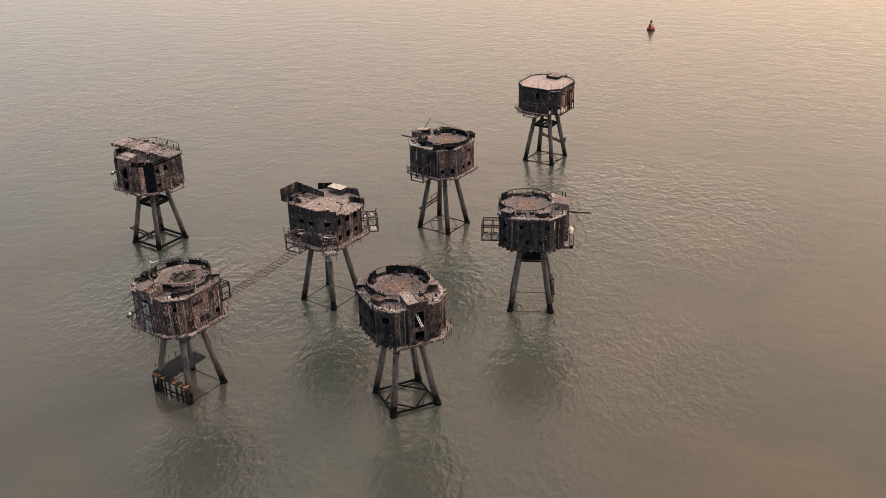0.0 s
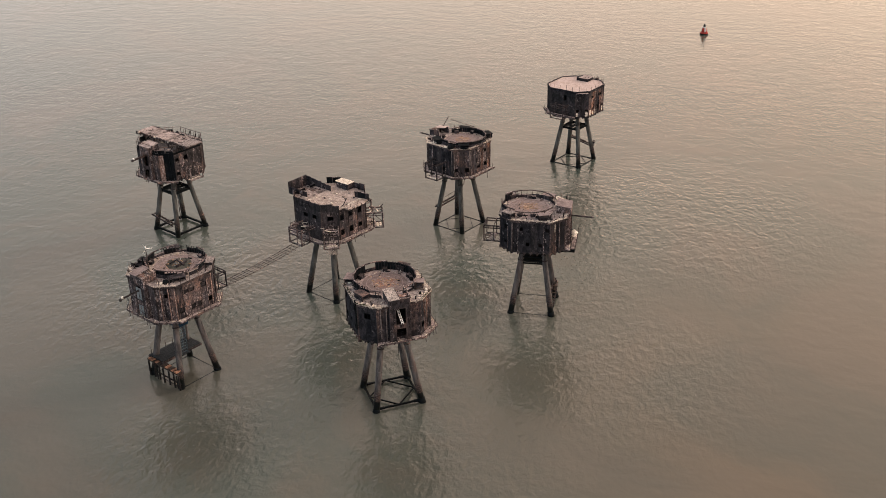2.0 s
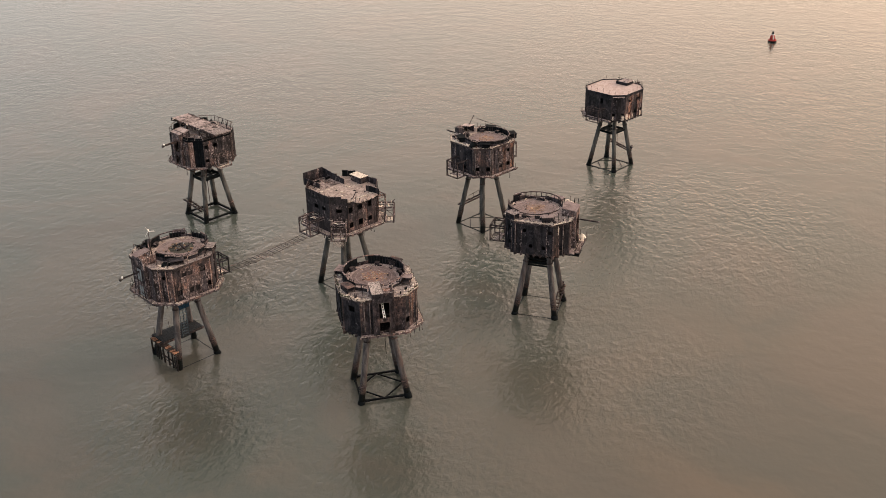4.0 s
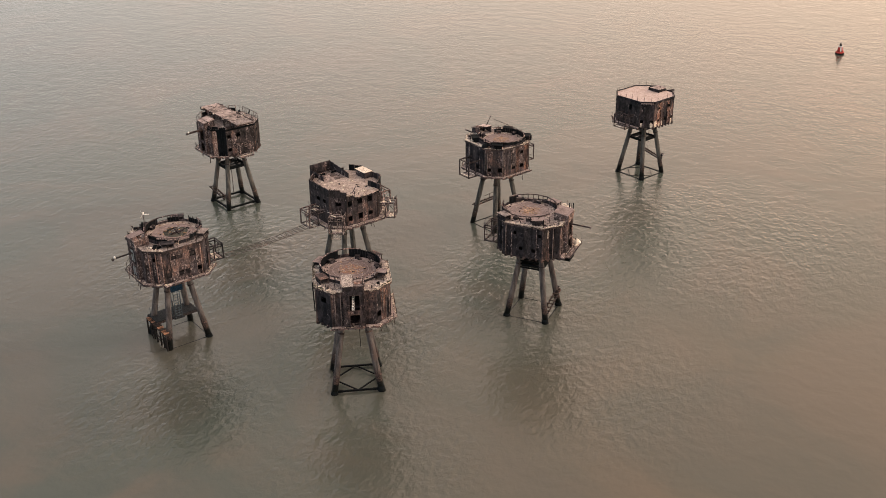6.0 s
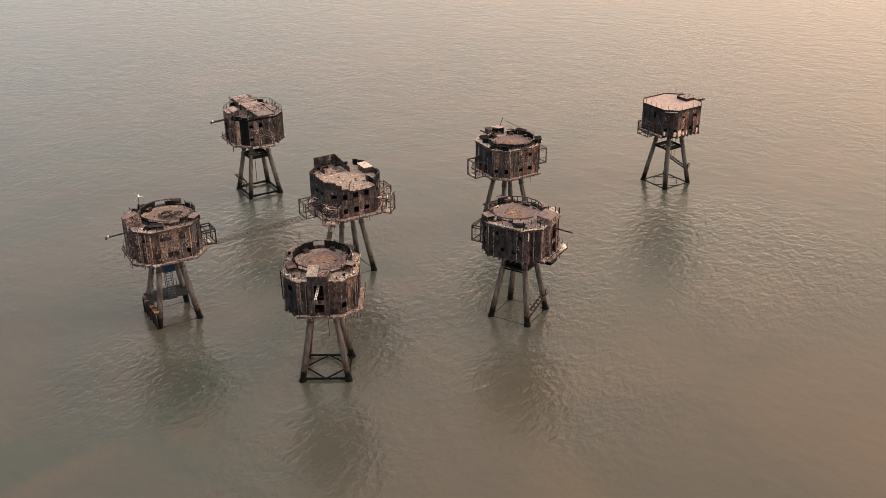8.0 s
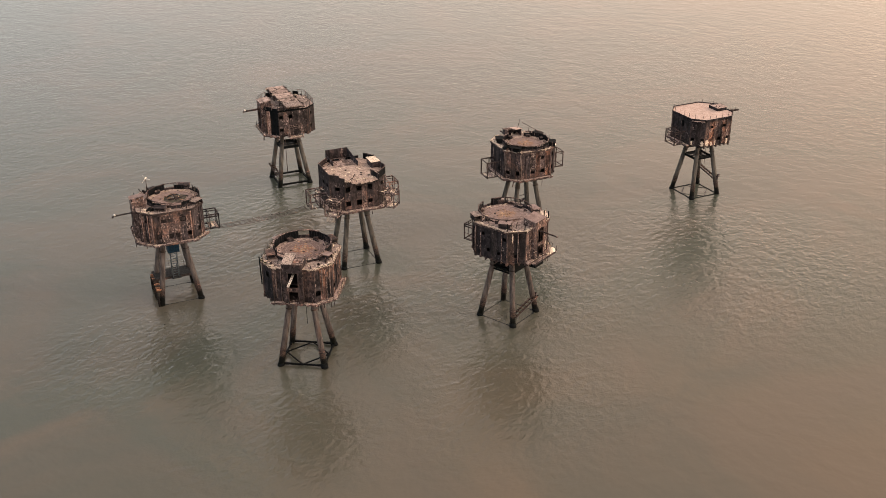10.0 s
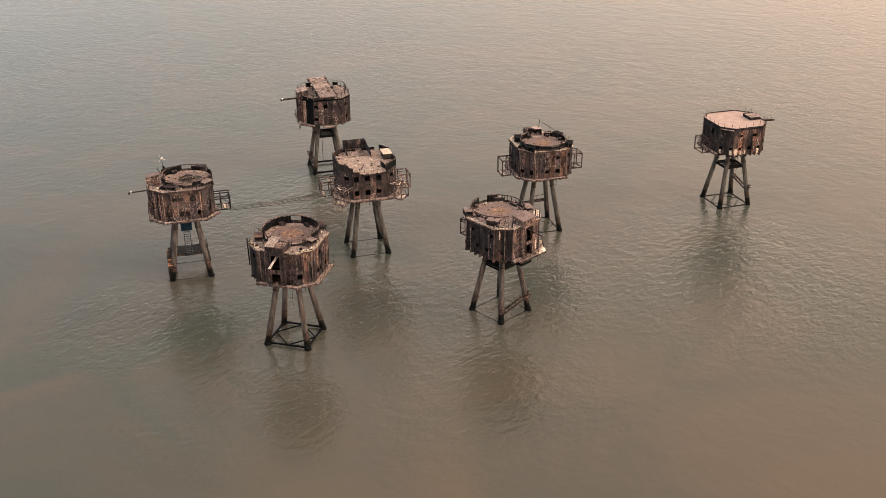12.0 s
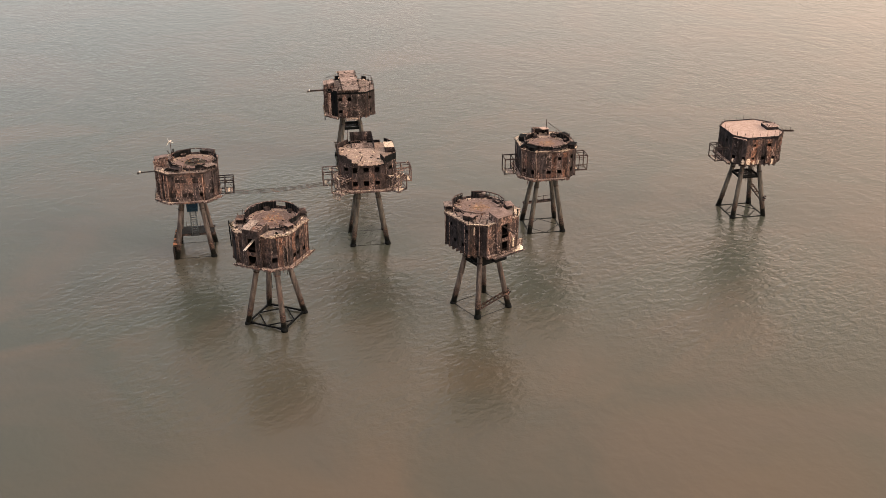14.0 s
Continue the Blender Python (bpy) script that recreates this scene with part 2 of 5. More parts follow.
WAVE = 0.089
TOP_OF_FLOOR = 16.75
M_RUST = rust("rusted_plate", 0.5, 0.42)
# also used on walls away from the sun, their shade put into this colour
M_DARK = rust("rusted_and_shaded_plate", 0.05, 0.24, dark=(0.0072, 0.0082, 0.0104), mid=(0.0350, 0.0315, 0.0350))
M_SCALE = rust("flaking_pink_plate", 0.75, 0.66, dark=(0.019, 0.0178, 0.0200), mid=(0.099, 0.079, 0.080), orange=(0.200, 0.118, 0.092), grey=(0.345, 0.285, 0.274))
M_ASH = rust("ash_grey_plate", 0.15, 0.6, dark=(0.0120, 0.0125, 0.0140), mid=(0.068, 0.0580, 0.0600), orange=(0.115, 0.083, 0.074), grey=(0.25, 0.212, 0.206))
M_PEACH = rust("orange_streaked_pale_plate", 0.95, 0.95, dark=(0.120, 0.082, 0.070), mid=(0.225, 0.150, 0.128), orange=(0.31, 0.180, 0.138), grey=(0.43, 0.345, 0.312))
M_SMOOTH = rust("smooth_brown_plate", 0.3, 0.34, dark=(0.0175, 0.0168, 0.0185), mid=(0.067, 0.0550, 0.0570))
M_RIB = rust("pale_rib", 0.5, 0.9, mid=(0.12, 0.092, 0.084), grey=(0.37, 0.305, 0.288))
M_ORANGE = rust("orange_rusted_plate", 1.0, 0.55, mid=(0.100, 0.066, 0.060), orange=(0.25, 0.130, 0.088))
M_STEEL = rust("rusted_bar", 0.5, 0.2, dark=(0.0200, 0.0185, 0.0195), mid=(0.0720, 0.0570, 0.0560))
M_PLATE = rust("blackened_plate", 0.0, 0.0, dark=(0.0026, 0.0042, 0.0054), mid=(0.0080, 0.0098, 0.0116), orange=(0.030, 0.024, 0.022), grey=(0.1128, 0.095, 0.0918))
# on some walls turned from the sun this dark tone stands for shade
M_BURNT_SHADED = rust("burnt_and_shaded_plate", 0.2, 0.3, dark=(0.0120, 0.0125, 0.0140), mid=(0.046, 0.0395, 0.0410), orange=(0.11, 0.062, 0.046), grey=(0.20, 0.165, 0.158))
M_BLACK = plain("tarred_steel", (0.0042, 0.0058, 0.0066), 0.75)
M_DECK = crusty("weathered_deck", (0.094, 0.08, 0.07668), (0.3102, 0.265, 0.2506), (0.0658, 0.05, 0.04644))
M_SLAB = crusty("stained_slab", (0.1598, 0.128, 0.1188), (0.4136, 0.34, 0.3186), (0.1222, 0.09, 0.081), 0.8)
M_STAIN = crusty("dark_stained_slab", (0.070, 0.057, 0.054), (0.3384, 0.275, 0.2538), (0.0799, 0.06, 0.054), 0.5)
M_PIT = crusty("gun_floor", (0.120, 0.095, 0.092), (0.250, 0.200, 0.190), (0.195, 0.115, 0.085), 1.2, heart=(0.265, 0.168, 0.118))
M_REDPIT = crusty("red_brown_gun_floor", (0.096, 0.075, 0.073), (0.172, 0.136, 0.130), (0.150, 0.092, 0.070), 1.2, heart=(0.240, 0.125, 0.082))
M_DRUM = crusty("drum_floor", (0.098, 0.080, 0.076), (0.205, 0.168, 0.157), (0.075, 0.058, 0.052), 0.9)
M_TERRACE = crusty("beige_terrace", (0.205, 0.162, 0.140), (0.390, 0.322, 0.288), (0.150, 0.116, 0.098), 0.9, stain=0.6)
M_CRUST = crusty("droppings_crust", (0.40, 0.335, 0.27), (0.74, 0.66, 0.56), (0.17, 0.120, 0.100), 2.2, fine_scale=4.5, stain=1.0)
M_WALK = crusty("pink_grey_walkway", (0.165, 0.130, 0.124), (0.370, 0.300, 0.282), (0.115, 0.086, 0.080), 1.1, stain=0.8)
M_SPLAT = crusty("speckled_droppings", (0.15, 0.12, 0.105), (0.62, 0.54, 0.46), (0.11, 0.082, 0.072), 2.6, fine_scale=3.6, stain=1.0)
M_ROOF = crusty("rusty_roof_plate", (0.135, 0.105, 0.103), (0.245, 0.195, 0.187), (0.110, 0.083, 0.078), 0.7, stain=0.2)
M_RUBBLE = plain("rust_rubble", (0.27, 0.185, 0.125), 0.9, vary=0.6, scale=1.5)
M_SPECK = crusty("speckled_plate", (0.10, 0.085, 0.08), (0.50, 0.43, 0.39), (0.07, 0.056, 0.052), 3.0, fine_scale=5.5, stain=1.0)
M_PINK = crusty("pale_roof", (0.350, 0.272, 0.245), (0.480, 0.385, 0.350), (0.270, 0.200, 0.180), 0.8, stain=0.3)
M_SOOT = crusty("sooty_rubble", (0.030, 0.034, 0.030), (0.085, 0.080, 0.068), (0.10, 0.062, 0.045), 1.6)
M_LEG = leg_concrete("weathered_concrete", (0.042, 0.0390, 0.0395), (0.117, 0.104, 0.099), (0.084, 0.058, 0.050))
M_LEG_GREY = leg_concrete("grey_weathered_concrete", (0.036, 0.038, 0.037), (0.104, 0.100, 0.092), (0.085, 0.062, 0.052))
M_WEED = plain("weedy_wet_steel", (0.011, 0.015, 0.016), 0.6, vary=0.5)
M_MOSS = plain("dry_moss", (0.040, 0.042, 0.022), 0.95, vary=0.5, scale=4.0)
M_WOOD = plain("wet_timber", (0.040, 0.030, 0.025), 0.8, vary=0.5)
M_PILE = plain("black_wet_pile", (0.014, 0.0125, 0.012), 0.6, vary=0.5)
M_CAP = plain("rusty_cap_beam", (0.26, 0.135, 0.085), 0.8, vary=0.6, scale=2.0)
M_WHITE = plain("white_paint", (0.62, 0.60, 0.56), 0.5, vary=0.08)
M_BLUE = plain("blue_paint", (0.013, 0.036, 0.066), 0.5)
M_RED = plain("red_buoy_paint", (0.33, 0.046, 0.036), 0.5)
M_PALE = plain("pale_worn_paint", (0.141, 0.115, 0.108), 0.85, vary=0.7, scale=2.0)
M_SHUTTER = plain("pale_grey_shutter", (0.21, 0.215, 0.215), 0.8, vary=0.3, scale=3.0)
M_GUANO = crusty("white_droppings", (0.60, 0.54, 0.46), (0.80, 0.75, 0.66), (0.40, 0.33, 0.27), 2.5)
M_WATER = sea()


# ---- mesh helpers ----
def link_mesh(name, bm, mat):
    me = bpy.data.meshes.new(name)
    bm.to_mesh(me)
    bm.free()
    me.materials.append(mat)
    return me


def part(name, bm, material, parent, label="", m=None):
    ob = new(name, link_mesh(name, bm, material) if isinstance(bm, bmesh.types.BMesh) else bm)
    ob.parent = parent
    if m is not None:
        ob.matrix_basis = m
    return tagged(ob, label)


def solid(bm, x0, x1, y0, y1, z0, z1, m=None):
    v = [bm.verts.new((m @ Vector((x, y, z))) if m else (x, y, z)) for x in (x0, x1) for y in (y0, y1) for z in (z0, z1)]
    for f in ((0, 1, 3, 2), (4, 6, 7, 5), (0, 4, 5, 1), (2, 3, 7, 6), (0, 2, 6, 4), (1, 5, 7, 3)):
        bm.faces.new([v[i] for i in f])


def prism(bm, pts, z0, z1):
    lo, hi = [bm.verts.new((x, y, z0)) for x, y in pts], [bm.verts.new((x, y, z1)) for x, y in pts]
    bm.faces.new(lo[::-1])
    bm.faces.new(hi)
    for i in range(len(pts)):
        j = (i + 1) % len(pts)
        bm.faces.new((lo[i], lo[j], hi[j], hi[i]))


def along(p, q):
    p, q = Vector(p), Vector(q)
    return Matrix.Translation(p) @ (q - p).to_track_quat("X", "Z").to_matrix().to_4x4(), (q - p).length


def beam(bm, p, q, w=0.1, h=None):
    m, n = along(p, q)
    h = h or w
    solid(bm, 0, n, -w / 2, w / 2, -h / 2, h / 2, m)


def ibeam(bm, p, q, w, h):
    m, n = along(p, q)
    solid(bm, 0, n, -w / 2, w / 2, h / 2 - 0.05, h / 2, m)
    solid(bm, 0, n, -w / 2, w / 2, -h / 2, -h / 2 + 0.05, m)
    solid(bm, 0, n, -0.03, 0.03, -h / 2 + 0.05, h / 2 - 0.05, m)


def tube(bm, p, q, r, r2=None, n=8):
    m, length = along(p, q)
    r2 = r if r2 is None else r2
    a = [bm.verts.new(m @ Vector((0, r * math.cos(i * 2 * math.pi / n), r * math.sin(i * 2 * math.pi / n)))) for i in range(n)]
    c = [bm.verts.new(m @ Vector((length, r2 * math.cos(i * 2 * math.pi / n), r2 * math.sin(i * 2 * math.pi / n)))) for i in range(n)]
    bm.faces.new(a[::-1])
    bm.faces.new(c)
    for i in range(n):
        f = bm.faces.new((a[i], a[(i + 1) % n], c[(i + 1) % n], c[i]))
        f.smooth = True


def strand(pts, across, w):
    """One continuous square bar along a line of points."""
    bm = bmesh.new()
    up = Vector((0, 0, w / 2))
    rings = [[bm.verts.new(p + across * (a * w / 2) + up * b) for a, b in ((-1, -1), (1, -1), (1, 1), (-1, 1))] for p in pts]
    for r, s in zip(rings, rings[1:]):
        for i in range(4):
            bm.faces.new((r[i], r[(i + 1) % 4], s[(i + 1) % 4], s[i]))
    bm.faces.new(rings[0][::-1])
    bm.faces.new(rings[-1])
    return bm


def made(fn, *args):
    bm = bmesh.new()
    fn(bm, *args)
    return bm


# ---- the sea ----
bm = bmesh.new()
rings = [0, 60, 120, 200, 320, 600, 1200, 2500, 4500]
prev = [bm.verts.new((0, 140, 0))]
for r in rings[1:]:
    cur = [bm.verts.new((r * math.cos(i * math.pi / 24), 140 + r * math.sin(i * math.pi / 24), 0)) for i in range(48)]
    for i in range(48):
        j = (i + 1) % 48
        bm.faces.new((prev[0], cur[i], cur[j]) if len(prev) == 1 else (prev[i], cur[i], cur[j], prev[j]))
    prev = cur
tagged(new("water", link_mesh("water", bm, M_WATER)), "murky brown-green estuary sea with small wind ripples", "sea", kind="structure")

# ---- the fort's towers ----
A, B = 4.8, 2.85                      # half width of the house, half length of its long sides
Z0, ZD = 11.35, 16.2                # foot of the walls, underside of the deck
TOP = ZD + 0.2
DIST = [A if k % 2 == 0 else (A + B) / math.sqrt(2) for k in range(8)]
HALF = [B if k % 2 == 0 else (A - B) / math.sqrt(2) for k in range(8)]


def corner(k, off=0.0):
    """Corner between side k and the next one, pushed out by off."""
    a, b = radians(45 * k), radians(45 * (k + 1))
    d, f = DIST[k % 8] + off, DIST[(k + 1) % 8] + off
    det = math.cos(a) * math.sin(b) - math.sin(a) * math.cos(b)
    return (d * math.sin(b) - f * math.sin(a)) / det, (f * math.cos(a) - d * math.cos(b)) / det


def outline(off=0.0):
    return [corner(k, off) for k in range(8)]


def side(k, off=0.0):
    """Frame on side k: x along it, y outwards, z up."""
    a = radians(45 * k)
    return pose((DIST[k] + off) * math.cos(a), (DIST[k] + off) * math.sin(a), 0, 0, 0, 45 * k - 90)


PANEL_CACHE = {}


def panel_mesh(w, z0, z1, holes, mat):
    """One steel wall sheet, cut for its windows: (z, height, width)."""
    key = (round(w, 3), z0, z1, holes, mat.name)
    if key in PANEL_CACHE:
        return PANEL_CACHE[key]
    bm = bmesh.new()
    h = w / 2 - 0.012
    xs = sorted({-h, h, *(e * ww / 2 for _, _, ww in holes for e in (-1, 1))})
    zs = sorted({z0, z1, *(zc + e * hh / 2 for zc, hh, _ in holes for e in (-1, 1))})
    cut = lambda x, z: any(abs(z - zc) < hh / 2 and abs(x) < ww / 2 for zc, hh, ww in holes)
    cells = {(i, j) for i in range(len(xs) - 1) for j in range(len(zs) - 1) if not cut((xs[i] + xs[i + 1]) / 2, (zs[j] + zs[j + 1]) / 2)}
    seen = {}
    vert = lambda i, y, j: seen.setdefault((i, y, j), None) or seen.update({(i, y, j): bm.verts.new((xs[i], y, zs[j]))}) or seen[(i, y, j)]
    for i, j in sorted(cells):
        for y in (0.0, -0.05):
            bm.faces.new([vert(a, y, c) for a, c in ((i, j), (i + 1, j), (i + 1, j + 1), (i, j + 1))][:: -1 if y == 0 else 1])
        for d, p, q in (((-1, 0), (i, j), (i, j + 1)), ((1, 0), (i + 1, j), (i + 1, j + 1)), ((0, -1), (i, j), (i + 1, j)), ((0, 1), (i, j + 1), (i + 1, j + 1))):
            if (i + d[0], j + d[1]) not in cells:
                bm.faces.new((vert(p[0], 0.0, p[1]), vert(q[0], 0.0, q[1]), vert(q[0], -0.05, q[1]), vert(p[0], -0.05, p[1])))
    bmesh.ops.recalc_face_normals(bm, faces=bm.faces[:])
    PANEL_CACHE[key] = link_mesh("panel", bm, mat)
    return PANEL_CACHE[key]


def window_frame(wall, m, x, z, w, h, rng):
    bm = bmesh.new()
    for x0, x1, a, b in ((-w / 2 - 0.06, -w / 2, -h / 2 - 0.06, h / 2 + 0.06), (w / 2, w / 2 + 0.06, -h / 2 - 0.06, h / 2 + 0.06), (-w / 2, w / 2, h / 2, h / 2 + 0.06), (-w / 2, w / 2, -h / 2 - 0.06, -h / 2)):
        solid(bm, x + x0, x + x1, -0.10, 0.012, z + a, z + b, m)
    if rng.random() < 0.3:
        solid(bm, x - 0.02, x + 0.02, -0.08, -0.05, z - h / 2, z + h / 2, m)
    part("window_frame", bm, M_PLATE, wall)


def build_wall(tower, k, mat, windows, rng, z0=Z0, skip=(), flat=False, pale_ribs=0.3, infill=None):
    """One side of the house: frame, wall sheets, stiffening ribs at their joints. flat: smooth sheets with no ribs; infill: plates that close its windows."""
    m = side(k)
    n = 6 if k % 2 == 0 else 3
    w = 2 * HALF[k] / n
    bm = bmesh.new()
    for z in (z0 + 0.12, ZD - 0.12) if skip else (z0 + 0.12, (z0 + ZD) / 2, ZD - 0.12):
        solid(bm, -HALF[k], HALF[k], -0.2, -0.055, z - 0.08, z + 0.08, m)
    beam(bm, (*corner(k), z0), (*corner(k), ZD), 0.16)
    wall = part("wall", bm, M_STEEL, tower)
    for i in range(n):
        x = -HALF[k] + w * (i + 0.5)
        mm = mat if not isinstance(mat, (list, tuple)) else mat[i % len(mat)]
        if i not in skip and (i - 1) not in skip and not flat and i > 0 and rng.random() < 0.6:
            low = rng.choice((0.0, 0.0, -0.12, -0.3))
            part("rib", made(solid, x - w / 2 - 0.035, x - w / 2 + 0.035, 0.01, rng.uniform(0.08, 0.13), z0 + low, ZD - rng.choice((0.02, 0.02, 0.5, 1.2)), m), M_RIB if rng.random() < pale_ribs else mm, wall)
        if i in skip:
            continue
        holes = [(z + rng.uniform(-0.08, 0.08), hh * rng.uniform(0.8, 1.2), min(ww * rng.uniform(0.85, 1.15), w - 0.12)) for (c, z, ww, hh) in windows if c == i]
        for zc, hh, ww in holes:
            window_frame(wall, m, x, zc, ww, hh, rng)
            if infill and rng.random() < 0.75:
                top = rng.choice((hh / 2, hh / 2, hh * 0.2))
                part("shutter", made(solid, x - ww / 2 + 0.01, x + ww / 2 - 0.01, -0.16, -0.12, zc - hh / 2, zc + top, m), infill, wall)
        if rng.random() < 0.22 and not holes and not flat:  # sheet rusted through
            holes.append((rng.uniform(z0 + 0.4, ZD - 0.8), rng.uniform(0.12, 0.4), rng.uniform(0.1, 0.32)))
        out = rng.uniform(-0.006, 0.006) if flat else rng.uniform(-0.03, 0.05)
        part("panel", panel_mesh(w, z0, ZD, tuple(holes), mm), None, wall, m=m @ pose(x, out, 0))
        if not holes and not flat and rng.random() < 0.35:
            part("stiffener", made(solid, x - 0.03, x + 0.03, out + 0.001, out + 0.04, z0 + 0.1, ZD - 0.1, m), mm, wall)
    return wall


def build_legs(tower, z_frame, frame_size, rng, foot=4.40, mat=None, braces=True):
    top = 1.95
    slope = (foot - top) / Z0
    for j in range(4):
        a = radians(45 + 90 * j)
        at = lambda z: Vector(((foot - slope * z) * math.cos(a), (foot - slope * z) * math.sin(a), z))
        leg = part("leg", made(tube, at(-4), at(11.25), 0.46, 0.40, 16), mat or M_LEG, tower)
        for z in (8.55, 2.3):
            part("collar", made(tube, at(z), at(z + 0.16), 0.485, 0.485, 16), M_STEEL, leg)
        for z in (5.4 + rng.uniform(-0.2, 0.2), 1.35 + rng.uniform(-0.3, 0.2)):
            part("joint_ring", made(tube, at(z), at(z + 0.06), 0.47, 0.47, 16), mat or M_LEG, leg)
        if rng.random() < 0.6:                            # fouled foot
            part("mussel_crust", made(tube, at(-0.3), at(rng.uniform(0.3, 0.7)), 0.56, 0.5, 11), M_BLACK, leg)
        bm = bmesh.new()
        solid(bm, -0.6, 0.6, -0.6, 0.6, 10.85, 11.2, pose(*at(11)[:2], 0, 0, 0, 45 + 90 * j))
        part("leg_head", bm, M_BLACK, leg)
    if frame_size:
        f = foot - slope * z_frame
        pts = [Vector((f * math.cos(radians(45 + 90 * j)), f * math.sin(radians(45 + 90 * j)), z_frame)) for j in range(4)]
        wet = M_BLACK if z_frame > 0.2 else M_WEED
        for j in range(4):
            p, q, r = pts[j], pts[(j + 1) % 4], pts[(j + 2) % 4]
            part("base_beam", made(beam, p, q, frame_size, frame_size), wet, tower)
            for c, e in ((p, q), (q, p)):                  # knee plates in the corners
                d = (e - c).normalized()
                part("knee_plate", made(beam, c + d * 0.4, c + d * 1.1, frame_size * 1.5, frame_size * 1.1), wet, tower)
            if braces:
                part("base_brace", made(beam, (p + q) / 2, (q + r) / 2, frame_size * 0.7, frame_size * 0.7), wet, tower)


def build_floor(tower, walk_sides, rng):
    bm = bmesh.new()
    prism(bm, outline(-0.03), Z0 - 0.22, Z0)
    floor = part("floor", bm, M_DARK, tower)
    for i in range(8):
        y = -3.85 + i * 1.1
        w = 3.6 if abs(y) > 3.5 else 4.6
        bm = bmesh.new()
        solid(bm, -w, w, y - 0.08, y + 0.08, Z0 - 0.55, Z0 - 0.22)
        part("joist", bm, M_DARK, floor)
    bm = bmesh.new()
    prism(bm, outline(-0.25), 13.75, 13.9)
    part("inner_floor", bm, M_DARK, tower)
    for k in range(8):
        m = side(k)
        n = 6 if k % 2 == 0 else 3
        if k in walk_sides:
            continue
        for i in range(n + 1):                            # joist ends under the wall
            x = -HALF[k] + 2 * HALF[k] * i / n
            dz = rng.uniform(-0.1, 0.1)
            bm = bmesh.new()
            solid(bm, x - 0.1, x + 0.1, -0.3, 0.14, Z0 - 0.42 + dz, Z0 - 0.02, m)
            solid(bm, x - 0.3, x + 0.2, -0.04, 0.02, Z0 - 0.22 + dz, Z0 + 0.01, m)
            part("joist_end", bm, M_STEEL, tower)


def build_walkway(tower, sides, rng, width=0.8, rail=0.6):
    for k in sides:
        c0, c1, o1, o0 = corner(k - 1, 0.06), corner(k, 0.06), corner(k, width), corner(k - 1, width)
        bm = bmesh.new()
        prism(bm, [c0, o0, o1, c1], Z0 - 0.12, Z0)
        walkway = part("walkway", bm, M_WALK, tower)
        bm = bmesh.new()
        a = radians(45 * k)
        ragged_strip(bm, (*o0, 0), (*o1, 0), (-math.cos(a), -math.sin(a), 0), Z0, rng, 0.02, 0.38, 0.25)
        part("crust", bm, M_CRUST, walkway)
        bm = bmesh.new()
        beam(bm, (*corner(k - 1, width + 0.03), Z0 - 0.02), (*corner(k, width + 0.03), Z0 - 0.02), 0.05, 0.24)
        part("edge_plate", bm, M_SCALE, walkway)
        m = side(k)
        n = 6 if k % 2 == 0 else 3
        for i in range(n + 1):
            x = -HALF[k] + 2 * HALF[k] * i / n
            bm = bmesh.new()
            v = [bm.verts.new(m @ Vector(p)) for p in ((x - 0.04, 0, Z0 - 0.13), (x - 0.04, width, Z0 - 0.13), (x - 0.04, width, Z0 - 0.3), (x - 0.04, 0, Z0 - 0.62), (x + 0.04, 0, Z0 - 0.13), (x + 0.04, width, Z0 - 0.13), (x + 0.04, width, Z0 - 0.3), (x + 0.04, 0, Z0 - 0.62))]
            for f in ((0, 1, 2, 3), (7, 6, 5, 4), (0, 4, 5, 1), (1, 5, 6, 2), (2, 6, 7, 3), (3, 7, 4, 0)):
                bm.faces.new([v[q] for q in f])
            part("bracket", bm, M_STEEL, walkway)
        if rail <= 0:
            continue
        posts = []
        L = math.dist(o0, o1)
        for i in range(int(L / 1.15) + 1):
            f = (i + 0.5) / (int(L / 1.15) + 1)
            p = Vector((o0[0] + (o1[0] - o0[0]) * f, o0[1] + (o1[1] - o0[1]) * f, Z0))
            if rng.random() > rail + 0.25:
                posts.append(None)
                continue
            q = p + Vector((rng.uniform(-0.12, 0.12), rng.uniform(-0.12, 0.12), rng.uniform(0.6, 1.05)))
            bm = bmesh.new()
            beam(bm, p - Vector((0, 0, 0.3)), q, 0.055)
            part("rail_post", bm, M_STEEL, walkway)
            posts.append(q)
        for p, q in zip(posts, posts[1:]):
            if p and q and rng.random() < rail:
                bm = bmesh.new()
                beam(bm, p, q, 0.045)
                part("rail", bm, M_STEEL, walkway)


def walkway_dirt(tower, k, rng, width=0.8, n=14):
    """Droppings, scraps and lumps of crust lying on the walkway of side k."""
    m = side(k)
    for i in range(n):
        x, y, r = rng.uniform(-HALF[k], HALF[k]), rng.uniform(0.15, width - 0.1), rng.choice((0.06, 0.1, 0.16, 0.24))
        bm = bmesh.new()
        if rng.random() < 0.75:
            prism(bm, [(r * rng.uniform(0.5, 1.2) * math.cos(a * 0.897), r * rng.uniform(0.4, 0.9) * math.sin(a * 0.897)) for a in range(7)], 0.004, rng.uniform(0.02, 0.09))
            bm.transform(m @ pose(x, y, Z0, 0, 0, rng.uniform(0, 180)))
            part("dropping", bm, rng.choice((M_CRUST, M_SPLAT, M_TERRACE, M_DECK)), tower)
        else:
            beam(bm, m @ Vector((x, y, Z0 + 0.04)), m @ Vector((x + rng.uniform(-0.6, 0.6), y + rng.uniform(-0.1, 0.1), Z0 + rng.uniform(0.05, 0.35))), 0.06)
            part("loose_bar", bm, rng.choice((M_STEEL, M_RIB, M_DARK)), tower)


